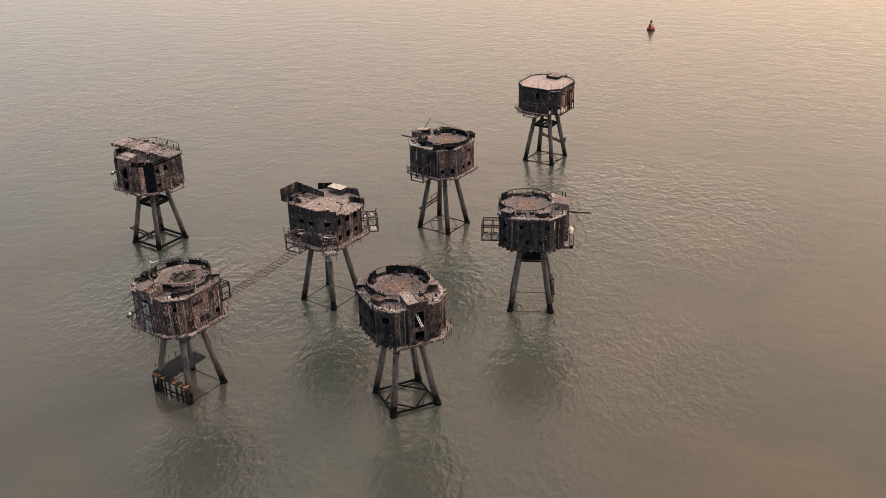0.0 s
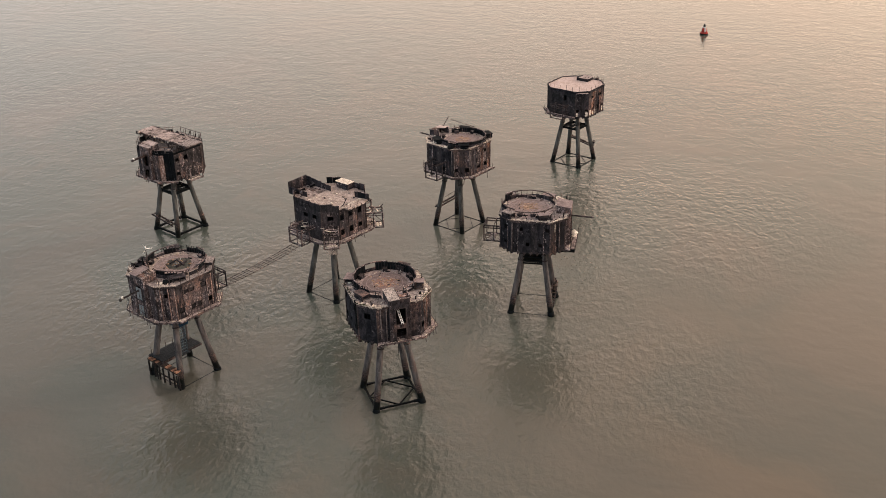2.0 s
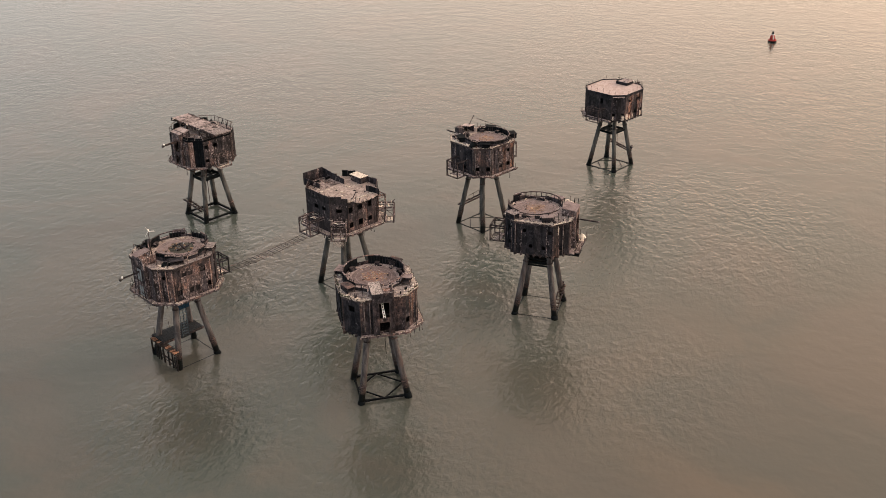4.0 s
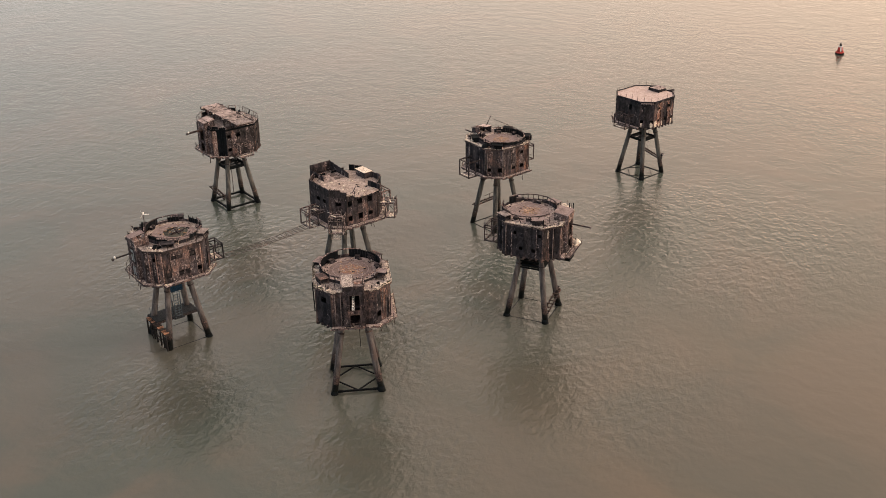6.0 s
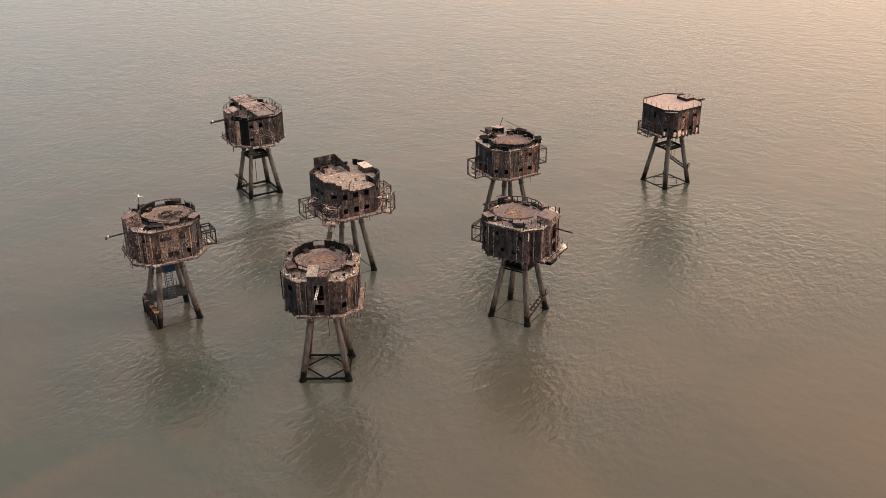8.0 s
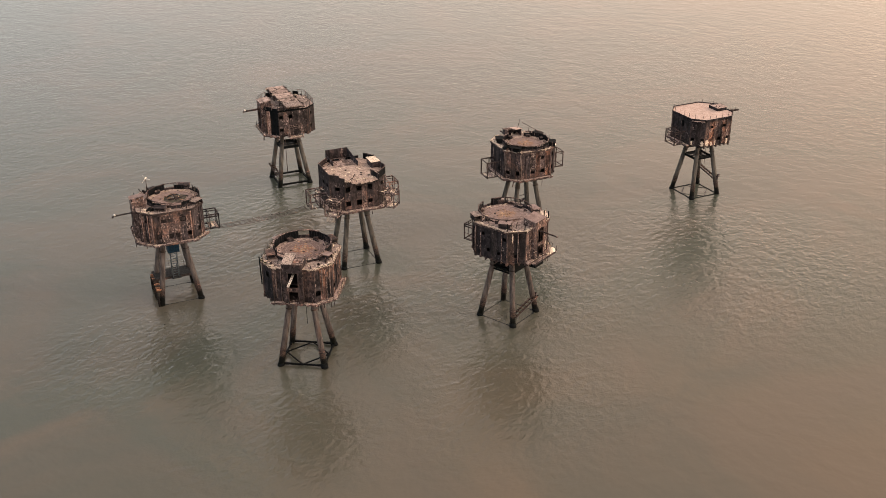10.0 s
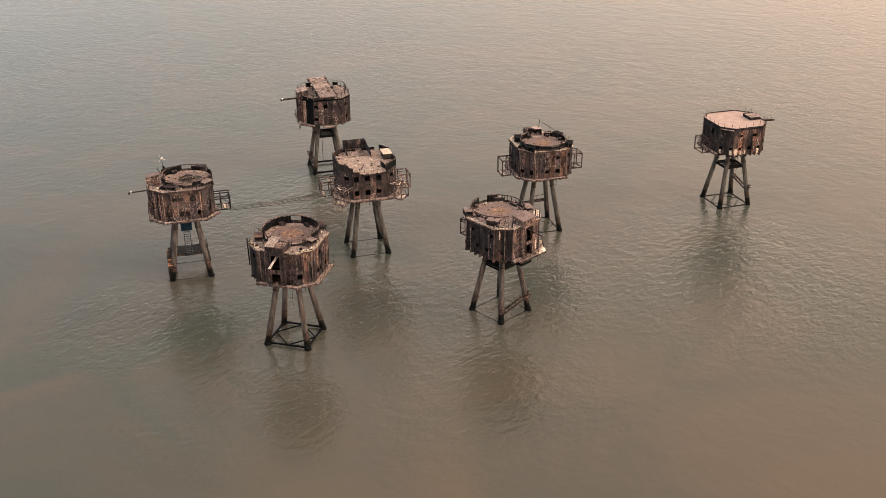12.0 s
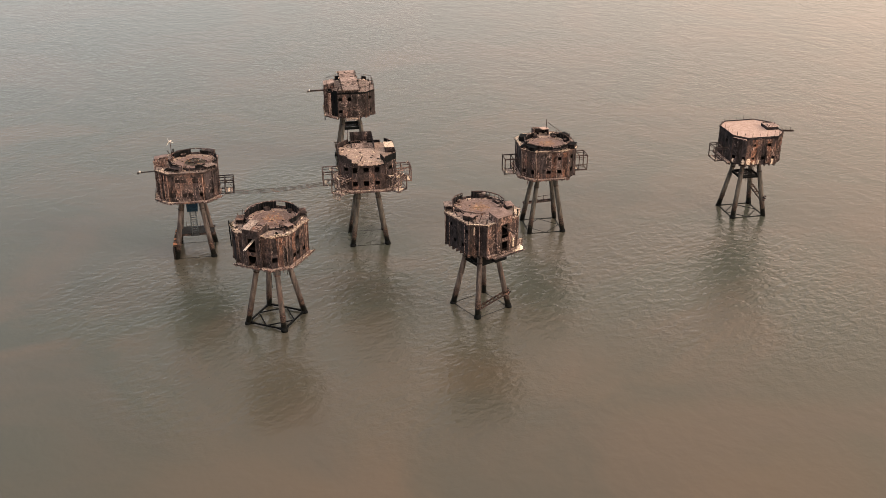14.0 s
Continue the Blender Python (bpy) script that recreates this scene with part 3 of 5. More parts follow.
def ragged_strip(bm, p, q, inward, z, rng, lo=0.15, hi=0.7, step=0.35, thick=0.03):
    """A crust along an edge, of uneven width."""
    p, q, inward = Vector(p), Vector(q), Vector(inward)
    n = max(2, int((q - p).length / step))
    rows = []
    for i in range(n + 1):
        e = p.lerp(q, i / n)
        w = rng.uniform(lo, hi) if rng.random() < 0.88 else 0.03
        rows.append((bm.verts.new((e.x, e.y, z)), bm.verts.new((e.x, e.y, z + thick)), bm.verts.new((e.x + inward.x * w * 0.7, e.y + inward.y * w * 0.7, z + thick)), bm.verts.new((e.x + inward.x * w, e.y + inward.y * w, z))))
    for a, b in zip(rows, rows[1:]):
        for i in range(3):
            bm.faces.new((a[i], b[i], b[i + 1], a[i + 1]))


def hanging_crust(deck, k, rng, z, off, lo=0.03, hi=0.22):
    """Crust that has run over the edge of the deck and hangs down it in uneven tongues."""
    p, q = Vector((*corner(k - 1, off), z)), Vector((*corner(k, off), z))
    out = Vector((math.cos(radians(45 * k)), math.sin(radians(45 * k)), 0))
    n = max(3, int((q - p).length / 0.16))
    bm = bmesh.new()
    rows, long = [], rng.uniform(lo, hi)
    for i in range(n + 1):
        long = min(hi, max(lo, long + rng.uniform(-0.16, 0.16))) if rng.random() < 0.6 else 0.02
        e = p.lerp(q, i / n)
        thick = rng.uniform(0.02, 0.07)
        rows.append([bm.verts.new(v) for v in (e, e + out * thick, e + out * thick * 0.6 - Vector((0, 0, long * 0.7)), e - Vector((0, 0, long)))])
    for a, c in zip(rows, rows[1:]):
        for i in range(4):
            bm.faces.new((a[i], c[i], c[(i + 1) % 4], a[(i + 1) % 4]))
    part("hanging_crust", bm, M_SPLAT, deck)


def moss(tower, k, rng, n=16, off=0.15):
    """Tufts of dry moss along the edge of the deck."""
    m = side(k)
    for i in range(n):
        x, s = rng.uniform(-HALF[k], HALF[k]), rng.uniform(0.07, 0.2)
        bm = bmesh.new()
        for j in range(7):
            a = j * 0.9 + rng.random()
            tube(bm, m @ Vector((x, off - rng.uniform(0, 0.35), TOP - 0.06)), m @ Vector((x + s * math.cos(a), off + s * math.sin(a) * 0.6, TOP + s * rng.uniform(0.1, 1.2))), s * 0.35, s * 0.12, 5)
        part("moss_tuft", bm, M_MOSS, tower)


def build_deck(tower, mat, rng, crust_sides=(), lip=0.0, post_sides=(), post_h=0.9, post_gap=1.5, eave=0.2, edge=None):
    """The roof deck; eave: how far it stands out over the walls."""
    bm = bmesh.new()
    prism(bm, outline(eave), ZD, TOP)
    deck = part("deck", bm, mat, tower)
    for k in range(8):
        if lip is not None:
            bm = bmesh.new()
            beam(bm, (*corner(k - 1, eave + 0.03), TOP - 0.14 + lip / 2), (*corner(k, eave + 0.03), TOP - 0.14 + lip / 2), 0.06, 0.32 + lip)
            part("deck_edge", bm, edge or M_STEEL, deck)
        if k in crust_sides:
            bm = bmesh.new()
            a = radians(45 * k)
            ragged_strip(bm, (*corner(k - 1, eave - 0.01), 0), (*corner(k, eave - 0.01), 0), (-math.cos(a), -math.sin(a), 0), TOP, rng, 0.05, 0.95, 0.2, 0.05)
            part("crust", bm, rng.choice((M_CRUST, M_SPLAT)), deck)
            hanging_crust(deck, k, rng, TOP + 0.03, eave + 0.06)
        if k in post_sides:
            p, q = Vector((*corner(k - 1, eave - 0.03), TOP)), Vector((*corner(k, eave - 0.03), TOP))
            n = max(1, round((q - p).length / post_gap))
            for i in range(n):
                e = p.lerp(q, (i + 0.5) / n)
                bm = bmesh.new()
                beam(bm, e, e + Vector((rng.uniform(-0.06, 0.06), rng.uniform(-0.06, 0.06), post_h * rng.uniform(0.7, 1.1))), 0.05)
                part("stanchion", bm, M_STEEL, deck)
    return deck


def build_ring(tower, yaw, rng, tall=(20, 235), gaps=(), pit=M_PIT, rail_only=(), tall_h=0.72, lift=0.04, plate_p=0.8, ledge=None, turn=0.0, windows=(), rim=None):
    """Gun platform: raised drum, round floor, low rim and the standing plates of its parapet. Angles are the compass of the world."""
    cx, R, N = -1.0, 4.05, 16
    zf = TOP + lift                                       # the gun floor; the parapet keeps its height over the deck
    extra = 0.55 - lift
    P = lambda i, r, z: Vector((cx + r * math.cos(2 * math.pi * i / N + radians(turn)), r * math.sin(2 * math.pi * i / N + radians(turn)), z))
    bm = bmesh.new()
    prism(bm, [P(i, R, 0)[:2] for i in range(N)], TOP, zf)
    drum = part("gun_platform", bm, ledge or M_DRUM, tower)
    bm = bmesh.new()
    prism(bm, [(cx + 2.85 * math.cos(i * math.pi / 16), 2.85 * math.sin(i * math.pi / 16)) for i in range(32)], zf, zf + 0.07)
    part("gun_floor", bm, pit, drum)
    bm = bmesh.new()                                       # sunk joint round the turning floor
    circle = lambda r, z: [bm.verts.new((cx + r * math.cos(i * math.pi / 20), r * math.sin(i * math.pi / 20), z)) for i in range(40)]
    for r, up in ((2.86, 0.075), (2.30, 0.085), (1.55, 0.085)):
        foot = 0.004 if r > 2.5 else 0.072
        hoops = [circle(r, zf + foot), circle(r, zf + up), circle(r + 0.11, zf + up), circle(r + 0.11, zf + foot)]
        for a, c in zip(hoops, hoops[1:] + hoops[:1]):
            for i in range(40):
                bm.faces.new((a[i], a[(i + 1) % 40], c[(i + 1) % 40], c[i]))
    part("floor_ring", bm, M_ROOF, drum)
    for i in range(5):                                     # small ready-use boxes that stand round the ledge
        a = rng.uniform(0, 6.28)
        while any(abs((math.degrees(a) + yaw - g - w / 2 + 180) % 360 - 180) < 28 for g, w in windows):
            a += 0.5
        w, d, h = rng.uniform(0.25, 0.4), rng.uniform(0.18, 0.26), rng.uniform(0.3, 0.55)
        m2 = tower.matrix_basis @ pose(cx + 3.5 * math.cos(a), 3.5 * math.sin(a), zf, 0, 0, math.degrees(a) + 90)
        box = part("ready_box", made(solid, -w, w, -d, d, 0, h), rng.choice((M_RUST, M_DARK, M_SCALE)), None, m=m2)
        tagged(box, "small rusted steel box beside the gun floor", "steel box", "boxes round the gun floors")
        part("lid", made(solid, -w - 0.03, w + 0.03, -d - 0.03, d + 0.03, h, h + 0.05), rng.choice((M_RIB, M_STEEL)), box)
    for i in range(46):                                    # flakes, bars and droppings on the ledge round the floor
        a, r, q = rng.uniform(0, 6.28), rng.uniform(3.05, 3.85), rng.uniform(0.04, 0.17)
        bm = bmesh.new()
        m2 = pose(cx + r * math.cos(a), r * math.sin(a), zf + 0.004, 0, 0, rng.uniform(0, 180))
        if rng.random() < 0.65:
            prism(bm, [(q * rng.uniform(0.5, 1.2) * math.cos(c * 1.047), q * rng.uniform(0.5, 1.2) * math.sin(c * 1.047)) for c in range(6)], 0, rng.uniform(0.02, 0.1))
            bm.transform(m2)
        else:
            solid(bm, -q * 3, q * 3, -0.03, 0.03, 0, rng.uniform(0.04, 0.16), m2)
        part("ledge_scrap", bm, rng.choice((M_CRUST, M_SPLAT, M_SPLAT, M_PLATE, M_RIB, M_RUST)), drum)
    for i in range(12):                                   # scraps on the gun floor
        a, r = rng.uniform(0, 6.28), rng.uniform(0.2, 3.7)
        q = rng.uniform(0.04, 0.15)
        bm = bmesh.new()
        solid(bm, -q, q, -q * 0.6, q * 0.6, 0, rng.uniform(0.05, 0.16), pose(cx + r * math.cos(a), r * math.sin(a), zf + 0.05, 0, 0, math.degrees(a) * 3))
        part("scrap", bm, rng.choice((M_ORANGE, M_STEEL, M_DECK, M_DARK)), drum)
    for i in range(100):                                  # rust flakes in the middle
        a, q = rng.uniform(0, 6.28), abs(rng.gauss(0, 1.1))
        bm = bmesh.new()
        s = rng.uniform(0.5, 1.5)
        solid(bm, -0.1 * s, 0.12 * s, -0.07 * s, 0.07, 0, 0.04 * s, pose(cx + q * math.cos(a), q * math.sin(a), zf + 0.07, 0, 0, rng.uniform(0, 180)))
        part("rust_flake", bm, rng.choice((M_RUBBLE, M_RUBBLE, M_PIT, M_DECK)), drum)
    for i in range(N):
        mid = 360 * (i + 0.5) / N + turn
        az = (mid + yaw) % 360
        if abs((mid + 180) % 360 - 180) < 16:
            continue
        lo, hi = tall
        high = (az - lo) % 360 < (hi - lo) % 360
        if high or rng.random() < 0.55:
            top = zf + rng.uniform(0.5, 1.0) * extra
            bm = bmesh.new()
            beam(bm, P(i, R + 0.035, (TOP + top) / 2), P(i + 1, R + 0.035, (TOP + top) / 2), 0.05, top - TOP)
            part("drum_plate", bm, M_RUST if high else M_DARK, drum)
        h = extra + (tall_h if high else 0.36)
        if any((az - g) % 360 < w for g, w in gaps):
            continue
        hole = any((az - g) % 360 < w for g, w in windows)  # empty frame in the row of plates
        if hole:
            high = True
            h = extra + tall_h
        if high and not hole and rng.random() < plate_p and not any((az - g) % 360 < w for g, w in rail_only):
            bm = bmesh.new()
            drop = rng.choice((0, 0, 0.08, 0.16, 0.3))
            beam(bm, P(i, R, zf + (h - drop) / 2), P(i + 1, R, zf + (h - drop) / 2), 0.05, h - drop)
            part("parapet_plate", bm, M_PLATE, drum)
            for f in (0.25, 0.75):
                e = P(i, R - 0.08, zf).lerp(P(i + 1, R - 0.08, zf), f)
                bm = bmesh.new()
                solid(bm, e.x - 0.04, e.x + 0.04, e.y - 0.04, e.y + 0.04, zf, zf + h)
                part("stiffener", bm, M_DARK, drum)
        for f in (0.0, 0.5):
            e = P(i, R, zf).lerp(P(i + 1, R, zf), f)
            if not high and rng.random() < 0.3 or hole and f:
                continue
            bm = bmesh.new()
            solid(bm, e.x - 0.04, e.x + 0.04, e.y - 0.04, e.y + 0.04, zf, zf + h)
            part("parapet_post", bm, M_DARK, drum)
        bm = bmesh.new()
        beam(bm, P(i, R, zf + h), P(i + 1, R, zf + h), 0.15, 0.11)
        if high and not hole and rng.random() < 0.12:
            bm.free()
            continue
        part("rim", bm, rim or rng.choice((M_STEEL, M_SCALE, M_SCALE)), drum)
    return drum


def build_locker(tower, x, y, turn, size, rng, mat=None):
    """Open-framed ammunition locker that stands on the deck."""
    w, d, h = size
    bm = bmesh.new()
    solid(bm, -w / 2, w / 2, -d / 2, -d / 2 + 0.05, 0, h * 0.55)
    solid(bm, -w / 2, -w / 2 + 0.05, -d / 2 + 0.05, d / 2, 0, h)
    burnt = mat == M_PLATE
    locker = part("ammunition_locker", bm, mat or M_RUST, None, m=tower.matrix_basis @ pose(x, y, TOP, 0, 0, turn))
    tagged(locker, "burnt black steel ammunition locker on the fort deck" if burnt else "rusted open steel ammunition locker on the fort deck", "locker", "ammunition lockers")
    for x in (-w / 2, -0.05, w / 2 - 0.08):
        for y in (-d / 2, d / 2 - 0.08):
            part("post", made(solid, x, x + 0.08, y + 0.003, y + 0.08, 0, h - 0.002), M_BLACK if burnt else M_STEEL, locker)
    part("shelf", made(solid, -w / 2 + 0.06, w / 2 - 0.02, -d / 2 + 0.09, d / 2 - 0.09, h * 0.4, h * 0.4 + 0.04), M_DARK, locker)
    bm = bmesh.new()
    solid(bm, -w / 2 - 0.08, w / 2 + (0.08 if rng.random() < 0.7 else -0.6), -d / 2 - 0.08, d / 2 + 0.08, h, h + 0.06)
    part("lid", bm, M_PLATE if burnt else rng.choice((M_STEEL, M_DECK, M_RUST, M_ROOF)), locker)
    for i in range(3):                                     # slats of the broken front
        y = -d / 2 - 0.03
        part("front_slat", made(solid, -w / 2 + 0.1, w / 2 - rng.uniform(0.1, 0.6), y - 0.03, y, h * (0.6 + 0.13 * i), h * (0.67 + 0.13 * i)), M_STEEL, locker)


def build_hoist_house(tower, mat=M_RUST, roof=M_RUST, roof_half=False, tip=(8.5, -0.1, 15.6), start_z=15.7, white_tip=False, white_beam=False, leaves=False, back=3.3, open_beam=False, thin_beam=False):
    """Hoist house on the middle of one side: two stacked doorways, a sloping roof and a lifting beam."""
    x0, x1, w = A, A + 0.6, 1.38
    bm = bmesh.new()
    solid(bm, x0 + 0.03, x1, -w, -w + 0.09, Z0 - 0.1, 17.25)
    solid(bm, x0 + 0.03, x1, w - 0.09, w, Z0 - 0.1, 17.25)
    house = part("hoist_house", bm, mat, tower)
    bm = bmesh.new()                                       # front sheet with its two doorways
    for y0, y1, z0, z1 in ((-w + 0.09, -0.55, Z0, 16.0), (0.72, w - 0.09, Z0, 16.0), (-0.55, 0.72, 13.2, 13.75), (-w + 0.09, w - 0.09, 16.0, 17.2)):
        solid(bm, x1 - 0.06, x1 - 0.004, y0, y1, z0, z1)
    part("front_sheet", bm, mat, house)
    bm = bmesh.new()
    for y in (-0.62, 0.79):
        solid(bm, x1, x1 + 0.07, y - 0.06, y + 0.06, Z0, 16.05)
    for z in (13.2, 13.75, 16.0):
        solid(bm, x1, x1 + 0.06, -0.56, 0.73, z - 0.05, z + 0.05)
    part("door_frame", bm, M_STEEL, house)
    if leaves:                                             # pale shutters that close the doorways
        for z0, z1 in ((Z0 + 0.25, 13.0), (13.9, 15.6)):
            part("door_leaf", made(solid, x1 - 0.05, x1 - 0.01, -0.5, 0.66, z0, z1), M_SHUTTER, house, "pale grey door leaf")
            part("stile", made(solid, x1 - 0.009, x1 + 0.02, 0.05, 0.11, z0, z1), M_STEEL, house)
    for y in (-w, w - 0.09):
        bm = bmesh.new()
        v = [bm.verts.new(p) for p in ((back, y, TOP), (x0 + 0.03, y, TOP), (x0 + 0.03, y, 17.27), (back, y, 17.56), (back, y + 0.09, TOP), (x0 + 0.03, y + 0.09, TOP), (x0 + 0.03, y + 0.09, 17.27), (back, y + 0.09, 17.56))]
        for f in ((3, 2, 1, 0), (4, 5, 6, 7), (0, 1, 5, 4), (1, 2, 6, 5), (2, 3, 7, 6), (3, 0, 4, 7)):
            bm.faces.new([v[q] for q in f])
        part("cheek_plate", bm, mat, house)
    bm = bmesh.new()
    m, n = along((back - 0.05, 0, 17.6), (x1 + 0.08, 0, 17.28))
    solid(bm, 0, n, -w - 0.05, 0.0 if roof_half else w + 0.05, 0, 0.06, m)
    part("roof_plate", bm, roof, house)
    if roof_half:
        bm = bmesh.new()
        solid(bm, 0, n, w - 0.12, w + 0.06, 0, 0.12, m)
        solid(bm, 0.003, n, 0.03, 0.15, 0.0, 0.1, m)
        for q in (n * 0.34, n * 0.62, n - 0.14):
            solid(bm, q, q + 0.12, 0.154, w - 0.124, 0, 0.085, m)
        part("roof_bar", bm, M_RIB, house)
        part("roof_plate", made(solid, n * 0.66, n - 0.3, 0.2, w - 0.2, 0.088, 0.12, m), M_ORANGE, house, "rust-red remnant of the roof sheet")
    bm = bmesh.new()
    p, q = Vector((4.2, tip[1] * 0.3 + 0.05, start_z)), Vector(tip)
    if white_beam or open_beam:
        m, n = along(p, q)
        solid(bm, 0, n, -0.15, -0.08, -0.05, 0.05, m)
        solid(bm, 0, n, 0.08, 0.15, -0.05, 0.05, m)
        for i in range(6):
            solid(bm, n * (i + 0.5) / 6 - 0.05, n * (i + 0.5) / 6 + 0.05, -0.08, 0.08, -0.04, 0.04, m)
    else:
        ibeam(bm, p, q, *((0.13, 0.2) if thin_beam else (0.22, 0.30)))
    part("lifting_beam", bm, M_WHITE if white_beam else M_STEEL, house)
    if white_tip:
        bm = bmesh.new()
        tube(bm, (tip[0] - 0.3, tip[1], tip[2] + 0.05), (tip[0] - 0.3, tip[1], tip[2] + 0.32), 0.17, 0.13, 10)
        part("lamp_head", bm, M_WHITE, house)
        part("tip_block", made(solid, tip[0] - 0.12, tip[0] + 0.12, tip[1] - 0.16, tip[1] + 0.16, tip[2] - 0.22, tip[2] + 0.08), M_STEEL, house)
    if thin_beam:
        part("tip_block", made(solid, tip[0] - 0.1, tip[0] + 0.12, tip[1] - 0.11, tip[1] + 0.11, tip[2] - 0.12, tip[2] + 0.14), M_PALE, house)
    return house


def build_cage(tower, k, rng, width=2.5, reach=2.75, tall=2.75, shift=0.0, mat=None, heavy=1.0, double=False):
    """Open bridge landing of welded bars on side k."""
    m = side(k) @ pose(shift, 0, 0)
    z0, z1, h = Z0 - 0.2, Z0 + tall - 0.2, width / 2
    cage = part("bridge_landing", made(beam, m @ Vector((-h, 0.02, z0)), m @ Vector((-h, reach, z0)), 0.14), mat or M_STEEL, tower)
    part("bar", made(beam, m @ Vector((h, 0.02, z0)), m @ Vector((h, reach, z0)), 0.14), mat or M_STEEL, cage)
    for i in range(5):                                     # boards that are left of its floor
        if rng.random() < 0.7:
            b2 = bmesh.new()
            y = 0.15 + i * reach / 5.5
            solid(b2, -h + rng.uniform(0, 0.5), h - rng.uniform(0, 0.5), y, y + reach / 7, z0 + 0.065, z0 + 0.11, m)
            part("board", b2, rng.choice((M_SLAB, M_CRUST, M_DECK)), cage)
    def bar(p, q, w=0.12):
        b2 = bmesh.new()
        beam(b2, m @ Vector(p), m @ Vector(q), w * heavy)
        part("bar", b2, mat or M_STEEL, cage)
    for x in (-h, h):
        bar((x, reach, z0 - 0.1), (x, reach, z1), 0.15)
        bar((x, reach * 0.45, z0), (x, reach * 0.45, z1))
        bar((x, 0.02, z1), (x, reach, z1), 0.15)
        if heavy <= 1.0:
            bar((x, 0.02, z0 + 1.0), (x, reach, z0 + 1.0), 0.06)
            bar((x, 0.02, z1 - 0.35), (x, reach, z1 - 0.35), 0.07)
    for y in (reach, reach * 0.45):
        bar((-h, y, z1), (h, y, z1), 0.11)
        bar((-h, y, z0), (h, y, z0), 0.12)
    if heavy <= 1.0:
        bar((-h, reach, z1 - 0.35), (h, reach, z1 - 0.35), 0.06)
    if double:                                             # second rail under the top one, and a few braces
        for x in (-h, h):
            bar((x, 0.02, z1 - 0.42), (x, reach, z1 - 0.42), 0.08)
        bar((-h, reach, z1 - 0.42), (h, reach, z1 - 0.42), 0.08)
        bar((-h, reach, z0), (-h, reach * 0.45, z0 + 1.3), 0.06)
        bar((h, reach * 0.45, z1 - 0.4), (h * 0.2, reach, z1), 0.06)
        bar((-h * 0.3, reach, z0), (-h * 0.3, reach, z1), 0.07)
    for i in range(4):
        x = -h + width * (i + 0.5) / 4
        if heavy > 1.0 and i != 1:
            continue
        bar((x, 0.02, z0), (x, reach, z0), 0.06)
    return cage


def build_underframe(tower, z0, z1, size=2.3, slats=False):
    """Black steel frame slung between the legs below the house."""
    q = size
    frame = part("underdeck_frame", made(solid, -q - 0.08, -q + 0.08, -q, q, z0, z1), M_BLACK, tower)
    part("beam", made(solid, q - 0.08, q + 0.08, -q, q, z0, z1), M_BLACK, frame)
    for y in (-q, q):
        if slats:
            for i in range(4):
                z = z0 + (z1 - z0) * i / 3
                part("slat", made(solid, -q + 0.085, q - 0.085, y - 0.09, y + 0.09, z - 0.1, z + 0.1), M_BLACK, frame)
        else:
            part("beam", made(solid, -q + 0.085, q - 0.085, y - 0.08, y + 0.08, z0 + 0.05, z1 - 0.05), M_BLACK, frame)
    for i in range(7):                                     # bearers, and the plates that are left on them
        y = -q + 0.3 + i * (2 * q - 0.6) / 6
        part("bearer", made(solid, -q + 0.085, q - 0.085, y - 0.07, y + 0.07, z0 + 0.06, z0 + 0.18), M_BLACK, frame)
        if slats or i not in (2, 4):
            part("floor_plate", made(solid, -q + 0.1, q * (1.0 if slats or i < 3 else 0.55) - 0.1, y - 0.3, y + 0.29, z0 + 0.184, z0 + 0.21), M_BLACK, frame)
    for x in (-q, q):                                      # hangers up to the house
        for y in (-q + 0.2, q - 0.2):
            part("hanger", made(solid, x - 0.05, x + 0.05, y - 0.05, y + 0.05, z1, Z0 - 0.2), M_BLACK, frame)


def build_landing(tower, y0, y1, za, zb, rng, x=3.05, clump=None, rails=True):
    """Narrow landing gangway between the two legs on the hoist side."""
    gang = part("landing_stage", made(beam, (x - 0.35, y0, za), (x - 0.35, y1, zb), 0.16, 0.24), M_STEEL, tower)
    part("side_beam", made(beam, (x + 0.35, y0, za), (x + 0.35, y1, zb), 0.16, 0.24), M_STEEL, gang)
    n = 7
    for i in range(n):
        f = (i + 0.5) / n
        if rng.random() < 0.25:
            continue
        bm = bmesh.new()
        beam(bm, (x - 0.5, y0 + (y1 - y0) * f, za + (zb - za) * f + 0.13), (x + 0.5, y0 + (y1 - y0) * f, za + (zb - za) * f + 0.13), 0.28, 0.06)
        part("plank", bm, M_WOOD, gang)
    if rails:
        bm = bmesh.new()
        beam(bm, (x + 0.4, y0, za + 0.9), (x + 0.4, (y0 + y1) / 2, (za + zb) / 2 + 0.75), 0.06)
        for f in (0.02, 0.3):
            beam(bm, (x + 0.4, y0 + (y1 - y0) * f, za + (zb - za) * f), (x + 0.4, y0 + (y1 - y0) * f, za + (zb - za) * f + 0.9), 0.06)
        part("rail", bm, M_STEEL, gang)
    if clump:
        part("wrecked_ladder", made(beam, Vector(clump) - Vector((0, 0, 0.7)), Vector(clump) + Vector((0.1, 0.1, 0.7)), 0.16), M_RUST, gang)
        for i in range(12):
            p = Vector(clump) + Vector((rng.uniform(-0.25, 0.25), rng.uniform(-0.25, 0.25), rng.uniform(-0.7, 0.5)))
            part("bent_bar", made(beam, p, p + Vector((rng.uniform(-0.5, 0.5), rng.uniform(-0.5, 0.5), rng.uniform(0.1, 0.5))), rng.uniform(0.08, 0.2)), rng.choice((M_RUST, M_DARK, M_RIB)), tower)


